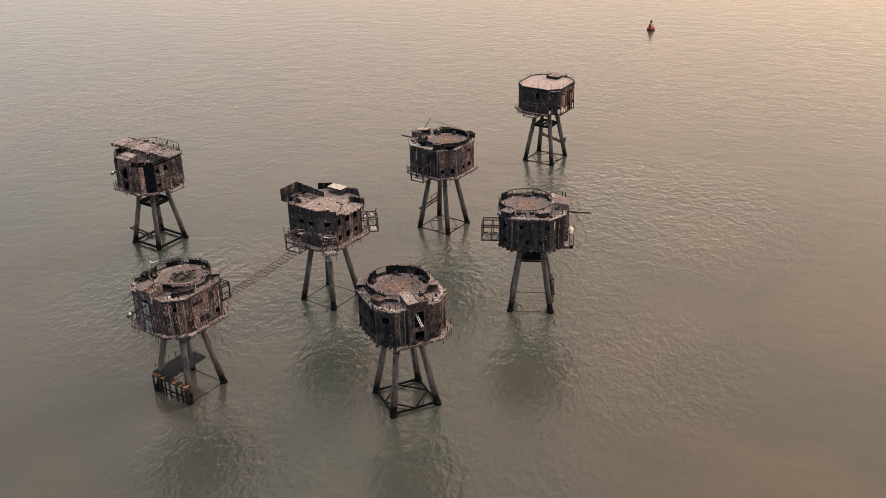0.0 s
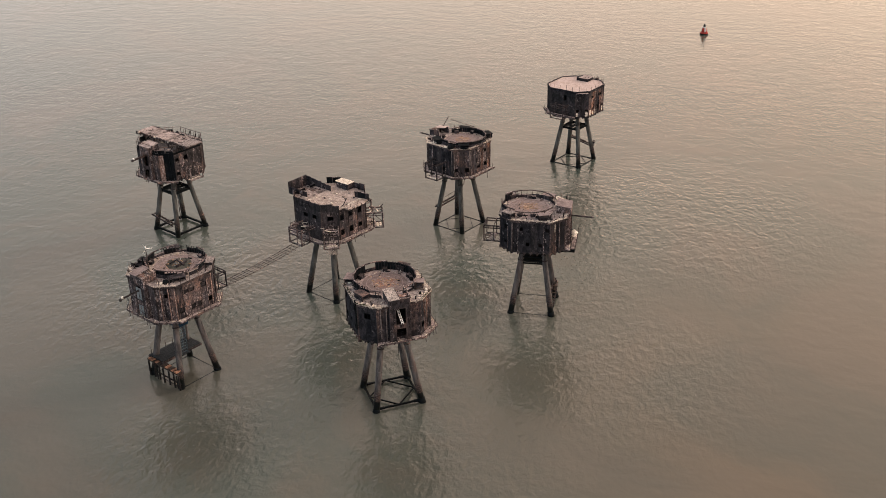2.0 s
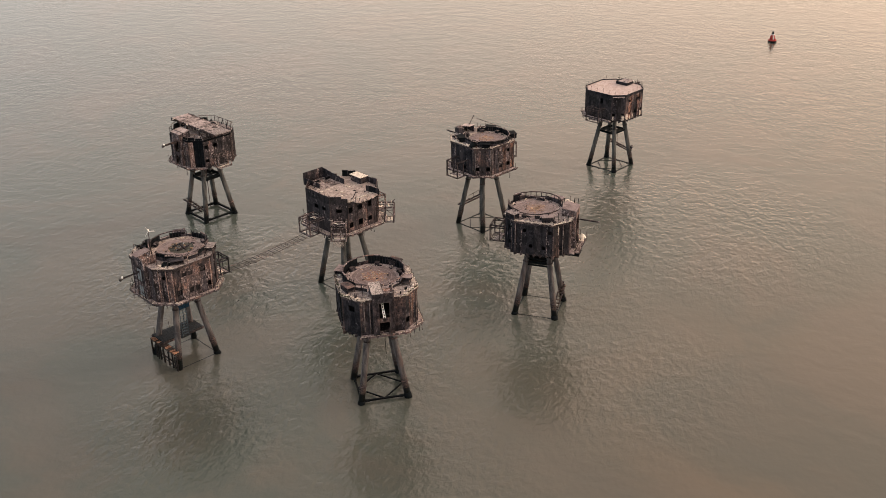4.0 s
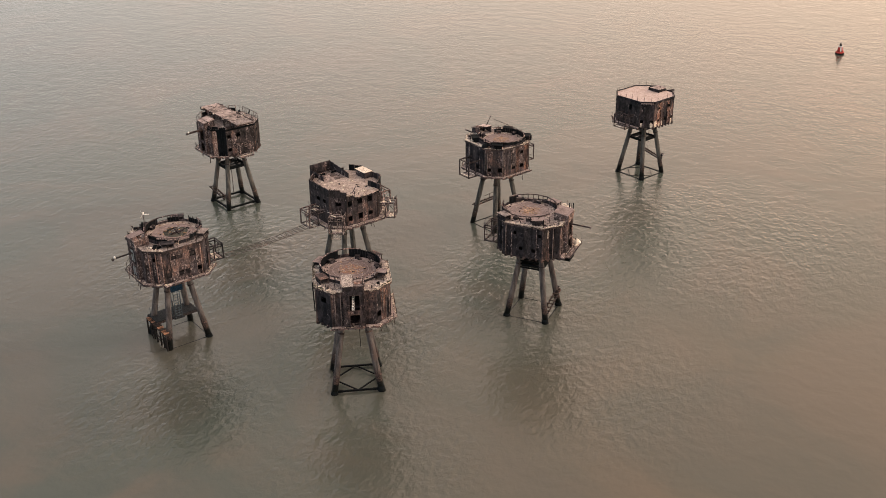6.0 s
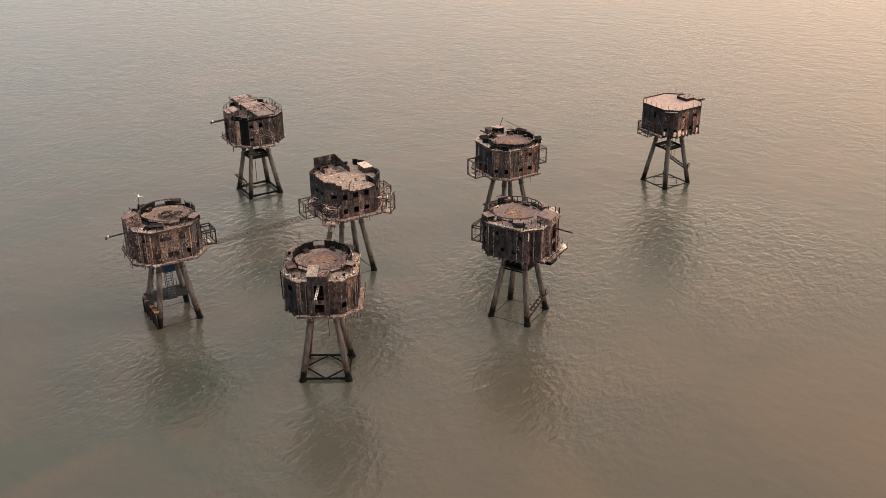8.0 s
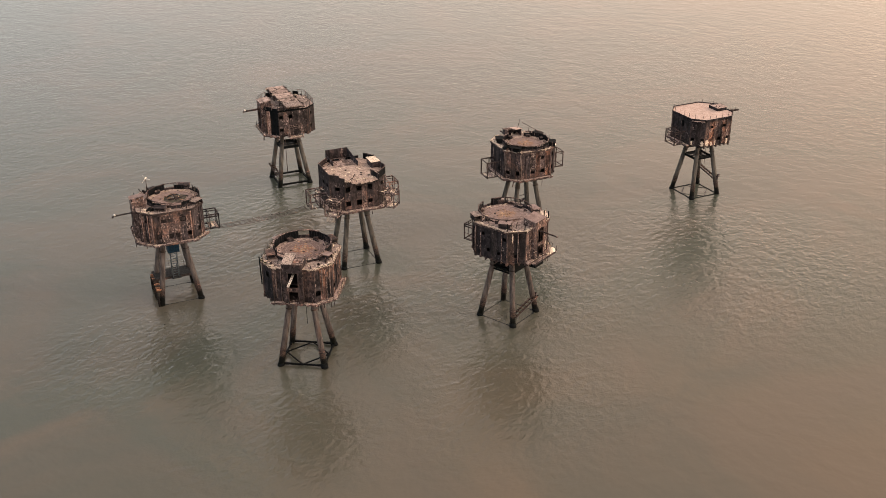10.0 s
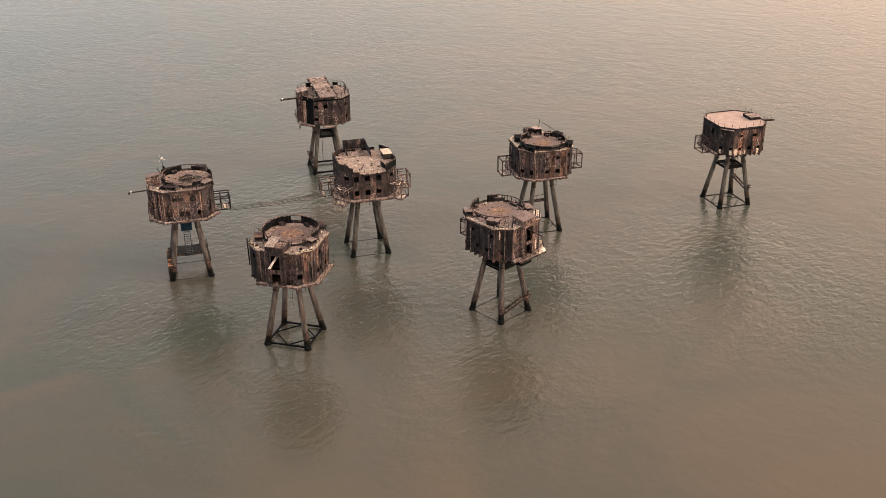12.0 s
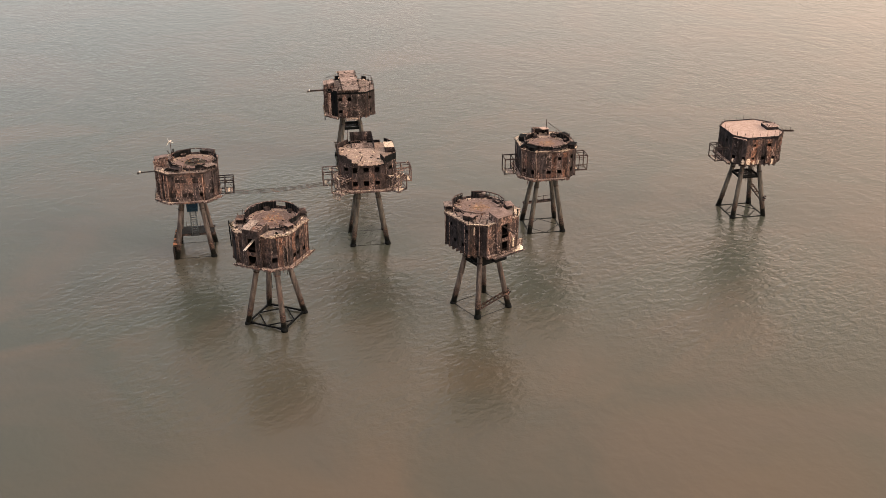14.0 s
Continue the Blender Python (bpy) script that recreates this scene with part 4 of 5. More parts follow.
def pipe_down(tower, k, x, rng, z0=Z0, z1=None, mat=None):
    """Pale pipe or strip standing on side k."""
    m = side(k)
    bm = bmesh.new()
    tube(bm, m @ Vector((x, 0.13, z0)), m @ Vector((x + rng.uniform(-0.05, 0.05), 0.13, z1 or ZD)), 0.075)
    part("downpipe", bm, mat or M_PALE, tower)


def streak(tower, k, x, z1, w, h, rng):
    """Thin crust of bird droppings running down a sheet, of uneven outline."""
    m = side(k)
    bm = bmesh.new()
    n = 7
    left = [bm.verts.new(m @ Vector((x - w / 2 * rng.uniform(0.35, 1.0), 0.062, z1 - h * i / n))) for i in range(n + 1)]
    right = [bm.verts.new(m @ Vector((x + w / 2 * rng.uniform(0.35, 1.0), 0.062, z1 - h * i / n))) for i in range(n + 1)]
    for i in range(n):
        bm.faces.new((left[i], left[i + 1], right[i + 1], right[i]))
    r = bmesh.ops.extrude_face_region(bm, geom=bm.faces[:])
    out = Vector((0, 0.012, 0))
    bmesh.ops.translate(bm, verts=[v for v in r["geom"] if isinstance(v, bmesh.types.BMVert)], vec=m.to_3x3() @ out)
    part("droppings_streak", bm, M_CRUST, tower)


def heap(tower, x, y, z, r, h, mat, name="droppings_heap"):
    bm = bmesh.new()
    bmesh.ops.create_icosphere(bm, subdivisions=2, radius=1.0)
    for v in bm.verts:
        s = 1 + 0.35 * noise.noise(v.co * 2.1 + Vector((x, y, 0)))
        v.co = Vector((x + v.co.x * r * s, y + v.co.y * r * s, z + max(v.co.z, -0.05) * h * s))
    part(name, bm, mat, tower)


def splash(tower, rng, n=26, ring=True, reach=4.6, lift=0.04):
    """Irregular patches of droppings on the deck, the gun platform and its rim."""
    for i in range(n):
        while True:
            x, y = rng.uniform(-reach, reach), rng.uniform(-reach, reach)
            if abs(x) + abs(y) < 7.2 and abs(y) < reach and not (x > 2.6 and abs(y) < 1.5):
                break
        z = TOP + lift if ring and math.hypot(x + 1, y) < 3.9 else TOP
        if ring and 3.9 <= math.hypot(x + 1, y) < 4.25:
            continue
        if ring and math.hypot(x + 1, y) < 3.0:
            z += 0.07
            continue
        inner = ring and math.hypot(x + 1, y) < 3.9
        r0 = rng.choice((0.06, 0.1, 0.14) if inner else (0.08, 0.14, 0.2, 0.32))
        bm = bmesh.new()
        pts = [(x + r0 * rng.uniform(0.4, 1.1) * math.cos(a * 0.785), y + r0 * rng.uniform(0.4, 1.1) * math.sin(a * 0.785)) for a in range(8)]
        prism(bm, pts, z + 0.002, z + rng.uniform(0.02, 0.06))
        part("dropping", bm, M_DECK if inner else rng.choice((M_CRUST, M_SPLAT, M_TERRACE, M_DECK)), tower)


def debris(tower, rng, n=34):
    """Broken plates, lumps of crust and bent strips along the edge of the deck."""
    for i in range(n):
        k = rng.randrange(8)
        m = side(k)
        x, y, z = rng.uniform(-HALF[k], HALF[k]), -rng.uniform(0.0, 0.9), TOP
        s, h = rng.uniform(0.06, 0.26), rng.uniform(0.03, 0.28)
        bm = bmesh.new()
        w = m @ pose(x, y, z, rng.uniform(-20, 20), rng.uniform(-20, 20), rng.uniform(0, 180))
        kind = rng.random()
        if kind < 0.45:
            pts = [(s * rng.uniform(0.5, 1.2) * math.cos(a * 1.047), s * rng.uniform(0.5, 1.2) * math.sin(a * 1.047)) for a in range(6)]
            prism(bm, pts, -0.05, h * 0.6)
            bm.transform(w)
            part("crust_lump", bm, rng.choice((M_CRUST, M_TERRACE, M_GUANO)), tower)
        elif kind < 0.8:
            solid(bm, -s, s, -0.02, 0.02, -0.06, h * 1.6, w)
            part("broken_plate", bm, rng.choice((M_DARK, M_STEEL, M_PLATE)), tower)
        else:
            beam(bm, w @ Vector((-s * 2, 0, 0.04)), w @ Vector((s * 2, 0.1, 0.04 + h)), 0.05)
            part("bent_strip", bm, rng.choice((M_STEEL, M_RIB)), tower)


def litter(tower, walk_sides, rng, on_deck=10, hanging=8):
    """Loose bars on the deck and broken bars that hang below the walkway."""
    for i in range(on_deck):
        a = rng.uniform(0, 6.28)
        r = rng.uniform(4.3, 4.9)
        p = Vector((r * math.cos(a), r * math.sin(a), TOP + 0.05))
        d = rng.uniform(0, 6.28)
        bm = bmesh.new()
        beam(bm, p, p + Vector((0.5 * math.cos(d), 0.5 * math.sin(d), rng.choice((0.02, 0.4, 0.8, 1.0)))), rng.uniform(0.05, 0.12))
        part("loose_bar", bm, rng.choice((M_STEEL, M_DARK)), tower)
    for i in range(hanging if walk_sides else 0):
        k = rng.choice(walk_sides)
        m = side(k)
        x, y = rng.uniform(-HALF[k], HALF[k]), rng.uniform(0.5, 0.95)
        bm = bmesh.new()
        beam(bm, m @ Vector((x, y, Z0 - 0.05)), m @ Vector((x + rng.uniform(-0.15, 0.15), y + 0.1, Z0 - rng.uniform(0.5, 1.3))), 0.07)
        part("hanging_bar", bm, M_STEEL, tower)


def tower_at(x, y, yaw, label):
    ob = new("fort_tower")
    ob.matrix_basis = pose(x, y, 0, 0, 0, yaw)
    ob.empty_display_size = 1
    return tagged(ob, label, "sea fort", "sea fort towers")


def rows(cols, zs, w=0.62, h=0.55):
    return [(c, z, w, h) for c in cols for z in zs]


LO, HI = 12.45, 14.95
ALL = tuple(range(8))


def gun_tower(x, y, yaw, label, seed, mats, windows, walk_sides, cages, base, crust, tall, posts, ring_kw=None, hoist_kw=None, lockers=True, rail=0.6, foot=4.40, flat=(), pale_ribs=0.3, infill=None, leg=None, locker_mats=None):
    rng = random.Random(seed)
    t = tower_at(x, y, yaw, label)
    build_legs(t, base[0], base[1], rng, foot, leg)
    build_floor(t, walk_sides, rng)
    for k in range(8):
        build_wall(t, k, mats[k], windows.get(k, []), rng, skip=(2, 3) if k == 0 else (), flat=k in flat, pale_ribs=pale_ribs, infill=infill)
    build_walkway(t, walk_sides, rng, rail=rail)
    build_deck(t, M_DECK, rng, crust, post_sides=posts)
    build_ring(t, yaw, rng, tall, **(ring_kw or {}))
    build_hoist_house(t, **(hoist_kw or {}))
    if lockers:
        for lx, ly, turn in ((1.75, -3.85, 22), (1.6, 3.85, -22), (-3.45, -3.95, -30), (-3.9, 3.4, 40)):
            build_locker(t, lx, ly, turn, (1.7, 1.1, rng.uniform(0.55, 0.85)), rng, rng.choice(locker_mats or (M_DARK, M_RUST)))
    litter(t, walk_sides, rng)
    for k in walk_sides:
        walkway_dirt(t, k, rng)
    splash(t, rng, 54, lift=(ring_kw or {}).get("lift", 0.04))
    debris(t, rng)
    for k, kw in cages:
        build_cage(t, k, rng, **kw)
    return t, rng


# near left tower: turbine, fender piles, blue box below
R_, D_, O_ = M_RUST, M_DARK, M_ORANGE
tA, rng = gun_tower(-36.03, 118.62, -119.7, "rusted gun tower with timber fender piles between its concrete legs", 11,
                    [M_SCALE, [M_SCALE, R_, M_SCALE], [M_SCALE, R_, M_SCALE, M_SCALE, M_SCALE, R_], R_, R_, D_, D_, M_SCALE],
                    {2: rows((0, 2, 3, 5), (LO,), 0.7, 0.7) + rows((1, 3, 4), (HI,), 0.7, 0.65), 1: rows((1,), (HI,)), 3: rows((1,), (LO,)), 4: rows((1, 4), (LO, HI))},
                    (7, 0, 1, 2, 3), [(4, {"shift": 0.6, "mat": M_DARK, "tall": 2.35, "reach": 2.6, "double": True})], (-0.05, 0.13), (1, 7), (-10, 300), (1, 7, 2), {"tall_h": 0.5, "ledge": M_TERRACE, "turn": 9, "windows": ((138, 20),)},
                    {"mat": M_SCALE, "roof": M_ROOF, "roof_half": True, "leaves": True, "start_z": 15.3, "tip": (8.3, 0.15, 15.1), "white_tip": True, "open_beam": True}, infill=M_BURNT_SHADED)

for k, x in ((1, -1.1), (1, -0.3), (2, -2.6), (7, 0.9), (1, 0.75)):
    pipe_down(tA, k, x, rng, mat=M_PEACH)
bm = bmesh.new()
tube(bm, (2.4, -2.6, TOP), (2.4, -2.6, TOP + 1.7), 0.12)
part("flue", bm, M_BLACK, tA)
bm = bmesh.new()
tube(bm, (-4.0, 2.2, TOP + 0.2), (-4.05, 2.2, TOP + 2.2), 0.025)
part("aerial", bm, M_PALE, tA)

for p, q, w in (((-1.9, -0.9, 0.27), (-1.1, 0.1, 0.8), 0.14), ((-0.3, -0.6, 0.27), (-1.1, 0.1, 0.8), 0.12), ((-1.3, 1.3, 0.27), (-1.1, 0.1, 0.75), 0.16), ((-2.2, 0.6, 0.3), (-0.2, 1.0, 0.35), 0.2)):
    bm = bmesh.new()
    beam(bm, (p[0], p[1], TOP + p[2]), (q[0], q[1], TOP + q[2]), w)
    part("mount_wreckage", bm, M_DARK, tA)
heap(tA, -1.3, 0.2, TOP + 0.08, 1.9, 0.16, M_SOOT, "burnt_mound")
for i in range(46):
    a, q = rng.uniform(0, 6.28), abs(rng.gauss(0, 0.95))
    p = Vector((-1.2 + q * math.cos(a), 0.2 + q * math.sin(a), TOP + 0.2))
    d = rng.uniform(0, 6.28)
    part("wreck_scrap", made(beam, p, p + Vector((0.5 * math.cos(d), 0.5 * math.sin(d), rng.uniform(-0.04, 0.2))), rng.uniform(0.05, 0.16)), rng.choice((M_SOOT, M_BURNT_SHADED, M_RUBBLE, M_SHUTTER)), tA)
heap(tA, 3.0, 3.2, TOP, 0.6, 0.45, M_BLACK, "burnt_heap")

# far left tower with the rail slab over its roof
def slab_tower():
    rng = random.Random(23)
    t = tower_at(-56.14, 165.2, -119.2, "rusted searchlight tower with a long concrete slab laid across its roof")
    build_legs(t, 0.40, 0.30, rng, mat=M_LEG_GREY, braces=False)
    build_floor(t, (0, 1), rng)
    win = {2: rows((3,), (HI,), 0.8, 0.75) + rows((5,), (HI, LO)) , 1: [], 3: rows((1,), (LO, HI)), 0: []}
    mats = [[M_SCALE, M_ASH, M_SCALE, M_SCALE, M_SCALE, M_ASH], [M_PLATE, M_PLATE, M_PEACH], [M_ASH, M_ASH, M_BURNT_SHADED, M_ASH, M_SCALE, M_ASH], M_BURNT_SHADED, M_DARK, M_DARK, M_DARK, M_ASH]
    for k in range(8):
        build_wall(t, k, mats[k], win.get(k, []), rng, skip=(2, 3) if k == 0 else ())
    build_walkway(t, (0, 1, 7), rng)
    build_deck(t, M_DECK, rng, (), post_sides=(4, 5), eave=0.04, edge=M_PLATE)
    build_hoist_house(t, mat=M_SCALE, roof=M_SLAB, tip=(8.75, 1.1, 16.0), start_z=15.9, white_tip=True)
    wreck = build_cage(t, 2, rng, 2.6, 1.9, 2.3, mat=M_RIB)
    m2 = side(2)
    for i in range(22):
        p = Vector((rng.uniform(-1.6, 1.6), rng.uniform(0.1, 2.0), Z0 + rng.uniform(-0.2, 2.3)))
        q = p + Vector((rng.uniform(-1.2, 1.2), rng.uniform(-0.5, 0.5), rng.uniform(-0.9, 0.9)))
        q.y = max(q.y, 0.08)
        part("bent_bar", made(beam, m2 @ p, m2 @ q, rng.uniform(0.05, 0.09)), rng.choice((M_RIB, M_RIB, M_STEEL)), wreck)
    build_underframe(t, 7.45, 8.05, 1.95)
    build_landing(t, -3.6, 2.3, 2.9, 2.1, rng, rails=False)
    slab = part("roof_slab", made(solid, -1.35, 1.85, -6.5, 7.4, 17.5, 17.62), M_STEEL, t, "pale concrete roof slab on steel bearers")
    y = -6.62
    for i, run in enumerate((2.3, 2.9, 2.6, 3.2, 3.1)):
        a, b = -1.47 + rng.uniform(-0.12, 0.1), 1.97 + rng.uniform(-0.14, 0.12)
        bm = bmesh.new()
        solid(bm, a, b, 0.012, run - 0.012, 0.0, 0.2, pose(0, y, 17.63 + rng.uniform(0, 0.03), rng.uniform(-0.6, 0.6), rng.uniform(-0.8, 0.8), 0))
        bmesh.ops.bevel(bm, geom=bm.edges[:], offset=0.03, segments=1, affect="EDGES")
        part("slab_plank", bm, (M_SLAB, M_STAIN, M_SLAB, M_STAIN, M_DECK)[i], slab)
        y += run
    for i in range(34):                                    # crumbled edge and loose bars on the slab
        x, y = rng.choice((-1.5, 2.0)) + rng.uniform(-0.12, 0.12), rng.uniform(-6.6, 7.4)
        q = rng.uniform(0.06, 0.2)
        part("crumbled_lump", made(solid, -q, q, -q * 1.4, q, -0.05, q * 0.8, pose(x, y, 17.78, rng.uniform(-25, 25), rng.uniform(-25, 25), rng.uniform(0, 90))), rng.choice((M_BLACK, M_BURNT_SHADED, M_STEEL, M_SPLAT)), slab)
    for i in range(9):
        x, y, d = rng.uniform(-1.0, 1.5), rng.uniform(-6, 7), rng.uniform(0, 6.28)
        part("loose_bar", made(beam, (x, y, 17.9), (x + 0.9 * math.cos(d), y + 0.9 * math.sin(d), 17.95 + rng.uniform(0, 0.2)), 0.07), rng.choice((M_BURNT_SHADED, M_STEEL)), slab)
    for y in (-4.5, -2.0, 2.0, 4.5):
        for x in (-1.2, 1.7):
            bm = bmesh.new()
            solid(bm, x - 0.12, x + 0.12, y - 0.12, y + 0.12, TOP, 17.5)
            part("slab_prop", bm, M_STEEL, slab)
    for x in (-1.5, 2.0):
        for i in range(15):
            y = -6.4 + i * 0.95
            bm = bmesh.new()
            solid(bm, x - 0.1, x + 0.1, y - rng.uniform(0.1, 0.3), y + rng.uniform(0.15, 0.4), 17.42 + rng.uniform(-0.1, 0.1), 17.83 + rng.uniform(0, 0.1))
            part("edge_bracket", bm, M_STEEL, slab)
    # standing wall plates round the roof
    for k in ALL:
        p, q = Vector((*corner(k - 1, -0.05), TOP)), Vector((*corner(k, -0.05), TOP))
        n = 4 if k % 2 == 0 else 2
        for i in range(n):
            a, b = p.lerp(q, i / n), p.lerp(q, (i + 1) / n)
            bm = bmesh.new()
            beam(bm, a, a + Vector((0, 0, 1.15)), 0.08)
            part("parapet_post", bm, M_STEEL, t)
            bm = bmesh.new()
            beam(bm, a + Vector((0, 0, 1.1)), b + Vector((0, 0, 1.1)), 0.07)
            part("rail", bm, M_STEEL, t)
            if rng.random() < (0.85 if k < 3 else 0.5):
                bm = bmesh.new()
                h = rng.uniform(0.7, 1.0) if k > 2 else rng.uniform(0.35, 0.55)
                beam(bm, a.lerp(b, 0.06) + Vector((0, 0, h / 2)), a.lerp(b, 0.92) + Vector((0, 0, h / 2)), 0.04, h)
                part("parapet_plate", bm, M_BURNT_SHADED if k == 2 else M_PLATE, t)
    litter(t, (0, 1, 7), rng)
    splash(t, rng, 20, False, 4.3)
    debris(t, rng)
    bm = bmesh.new()
    tube(bm, (1.0, 1.6, 2.2), (1.0, 1.6, 9.5), 0.06)
    part("hanging_pipe", bm, M_STEEL, t)
    return t


tB = slab_tower()


# middle tower: the control tower with windows on two floors
def control_tower():
    rng = random.Random(31)
    t = tower_at(-21.3, 145.3, -29.6, "rusted control tower with two rows of windows and four bridge landings")
    build_legs(t, -0.06, 0.16, rng, mat=M_LEG_GREY)
    build_floor(t, ALL, rng)
    w2 = rows((1, 3, 5), (LO + 0.1, HI), 0.82, 0.78)
    win = {0: w2, 7: rows((1,), (HI, LO), 0.8, 0.6), 6: rows((1, 3), (HI,), 0.8, 0.6) + rows((4,), (LO,)), 1: rows((1,), (HI,), 0.8, 0.6), 2: rows((1, 4), (HI, LO)), 5: rows((1,), (HI,)), 4: rows((1, 4), (HI,))}
    mats = [[M_SMOOTH, M_RUST, M_SCALE, M_SMOOTH], [M_RUST, M_SMOOTH], M_RUST, M_DARK, M_DARK, [M_DARK, M_SMOOTH], [M_SMOOTH, M_SMOOTH, M_BURNT_SHADED], [M_SMOOTH, M_SCALE, M_SMOOTH]]
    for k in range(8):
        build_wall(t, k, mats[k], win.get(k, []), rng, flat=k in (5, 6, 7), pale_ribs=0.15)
    build_walkway(t, ALL, rng, 1.05, 0.35)
    build_deck(t, M_TERRACE, rng, (0,), eave=0.0, lip=-0.1)
    # wall plates that stand on above the deck as a parapet; one side has lost them
    # sides 6 and 7: dark plates, with the shadow along the band coloured in
    for k, h, mat in ((6, 0.9, M_BURNT_SHADED), (7, 0.9, M_BURNT_SHADED), (1, 0.95, M_PLATE), (2, 0.95, M_RUST), (3, 1.0, M_PLATE), (4, 0.4, M_PLATE), (5, 0.9, M_BURNT_SHADED)):
        p, q = Vector((*corner(k - 1, 0.07), TOP)), Vector((*corner(k, 0.07), TOP))
        n = 5 if k % 2 == 0 else 3
        for i in range(n):
            a, b = p.lerp(q, i / n), p.lerp(q, (i + 1) / n)
            hh = h * (rng.uniform(0.95, 1.0) if k in (6, 7) else rng.uniform(0.85, 1.05))
            if k == 7 and i == 2:
                hh = 0.55
            if k not in (6, 7) and rng.random() < 0.08:
                continue
            bm = bmesh.new()
            beam(bm, a + Vector((0, 0, hh / 2 - 0.16)), b + Vector((0, 0, hh / 2 - 0.16)), 0.06, hh + 0.32)
            plate = part("parapet_plate", bm, mat, t)
            part("stiffener", made(beam, Vector((a.x * 0.98, a.y * 0.98, TOP)), Vector((a.x * 0.98, a.y * 0.98, TOP + hh + rng.uniform(0.0, 0.25))), 0.08), M_STEEL, plate)
            part("rim", made(beam, a + Vector((0, 0, hh + 0.03)), b + Vector((0, 0, hh + 0.03)), 0.08, 0.05), rng.choice((M_STEEL, M_RIB)), plate)
    # bay of the deck that hangs out over the open side, with a wall of plates at one end
    bay = part("deck_bay", made(solid, A + 0.08, A + 0.82, -1.9, 2.55, ZD + 0.03, TOP - 0.004), M_TERRACE, t, "overhanging bay of the deck")
    for i in range(4):
        x0, x1 = A - 1.5 + 0.62 * i, A - 0.88 + 0.62 * i
        hh, low = rng.uniform(0.82, 0.98), (ZD - 0.05 if i == 3 else TOP)
        y = 2.15 + 0.14 * i
        part("bay_plate", made(beam, (x0, y, (low + TOP + hh) / 2), (x1, y + 0.14, (low + TOP + hh) / 2), 0.06, TOP + hh - low), rng.choice((M_PLATE, M_BURNT_SHADED)), bay)
        part("bay_rail", made(beam, (x0, y, TOP + hh + 0.03), (x1, y + 0.14, TOP + hh + 0.03), 0.09, 0.06), M_RIB, bay)
    for y in (-1.6, -0.2, 1.2, 2.4):
        part("bay_bracket", made(beam, (A + 0.1, y, ZD - 0.5), (A + 0.75, y, ZD - 0.02), 0.1), M_STEEL, bay)
    for y, h in ((-1.85, 0.8), (-1.1, 0.45), (0.4, 0.35), (2.5, 1.1)):
        part("bay_post", made(beam, (A + 0.76, y, TOP - 0.1), (A + 0.8, y + rng.uniform(-0.08, 0.08), TOP + h), 0.06), M_STEEL, bay)
    # torn edge of the bay that droops
    for i in range(9):
        y = -1.9 + 4.45 * (i + 0.5) / 9
        w, drop = 4.45 / 18 - rng.uniform(0.0, 0.05), rng.uniform(0.1, 0.42)
        bm = bmesh.new()
        m2 = pose(A + 0.83, y, TOP - 0.03, 0, math.degrees(math.atan2(drop, 0.3)), 0)
        solid(bm, -0.03, rng.uniform(0.12, 0.42), -w, w, -0.05, 0.0, m2)
        flap = part("deck_flap", bm, rng.choice((M_TERRACE, M_TERRACE, M_DECK, M_BURNT_SHADED)), bay)
        part("torn_edge", made(solid, 0.02, rng.uniform(0.15, 0.5), -w * 0.6, w * 0.8, -0.12, -0.055, m2), M_PLATE, flap)
    # roofless cabin that hangs over the far side
    x0, x1, y0, y1, zb = -6.7, -2.6, -2.35, 1.55, 16.0
    bm = bmesh.new()
    solid(bm, x0, -A - 0.15, y0, y1, zb, zb + 0.15)
    cabin = part("roofless_cabin", bm, M_DECK, t)
    for nm, p, q, hh in (("cabin_wall", (x0, y0), (x0, y1), 1.9), ("cabin_wall", (x0, y1), (-1.3, y1), 1.75), ("cabin_wall", (x0, y0), (x1, y0), 1.2)):
        n = 5
        for i in range(n):
            a, b = Vector((*p, 0)).lerp(Vector((*q, 0)), i / n), Vector((*p, 0)).lerp(Vector((*q, 0)), (i + 1) / n)
            h2 = hh * (1 - 0.07 * i * (1 if q[0] > -2.5 else 0))
            bm = bmesh.new()
            base = zb if a.x < -A or b.x < -A else TOP
            beam(bm, (a.x, a.y, (base + zb + h2) / 2), (b.x, b.y, (base + zb + h2) / 2), 0.07, zb + h2 - base)
            part(nm, bm, M_RUST if i % 2 else M_DARK, cabin)
    part("cabin_floor", made(solid, -A - 0.1, x1 + 0.6, y0 + 0.1, y1 - 0.1, TOP + 0.004, TOP + 0.05), M_STAIN, cabin)
    for i in range(4):
        bm = bmesh.new()
        y = y0 + 0.5 + i * 0.85
        beam(bm, (x0 + 0.3, y, zb + 0.25 + rng.uniform(0, 0.15)), (x1 + rng.uniform(-1, 0), y + rng.uniform(-0.4, 0.4), TOP + 0.12), 0.1, 0.08)
        part("fallen_rafter", bm, M_STEEL, cabin)
    # hut with a pale flat roof
    bm = bmesh.new()
    m = pose(-0.6, 4.0, 0)
    for x0, x1, y0, y1 in ((-1.2, 1.2, -0.7, -0.6), (-1.2, 1.2, 0.6, 0.7), (-1.2, -1.1, -0.6, 0.6), (1.1, 1.2, -0.6, 0.6)):
        solid(bm, x0, x1, y0, y1, TOP, TOP + 1.0, m)
    hut = part("roof_hut", bm, M_RUST, t)
    bm = bmesh.new()
    solid(bm, -1.35, 1.35, -0.8, 0.8, TOP + 1.0, TOP + 1.06, m)
    part("hut_roof", bm, M_CRUST, hut, "pale flat hut roof")
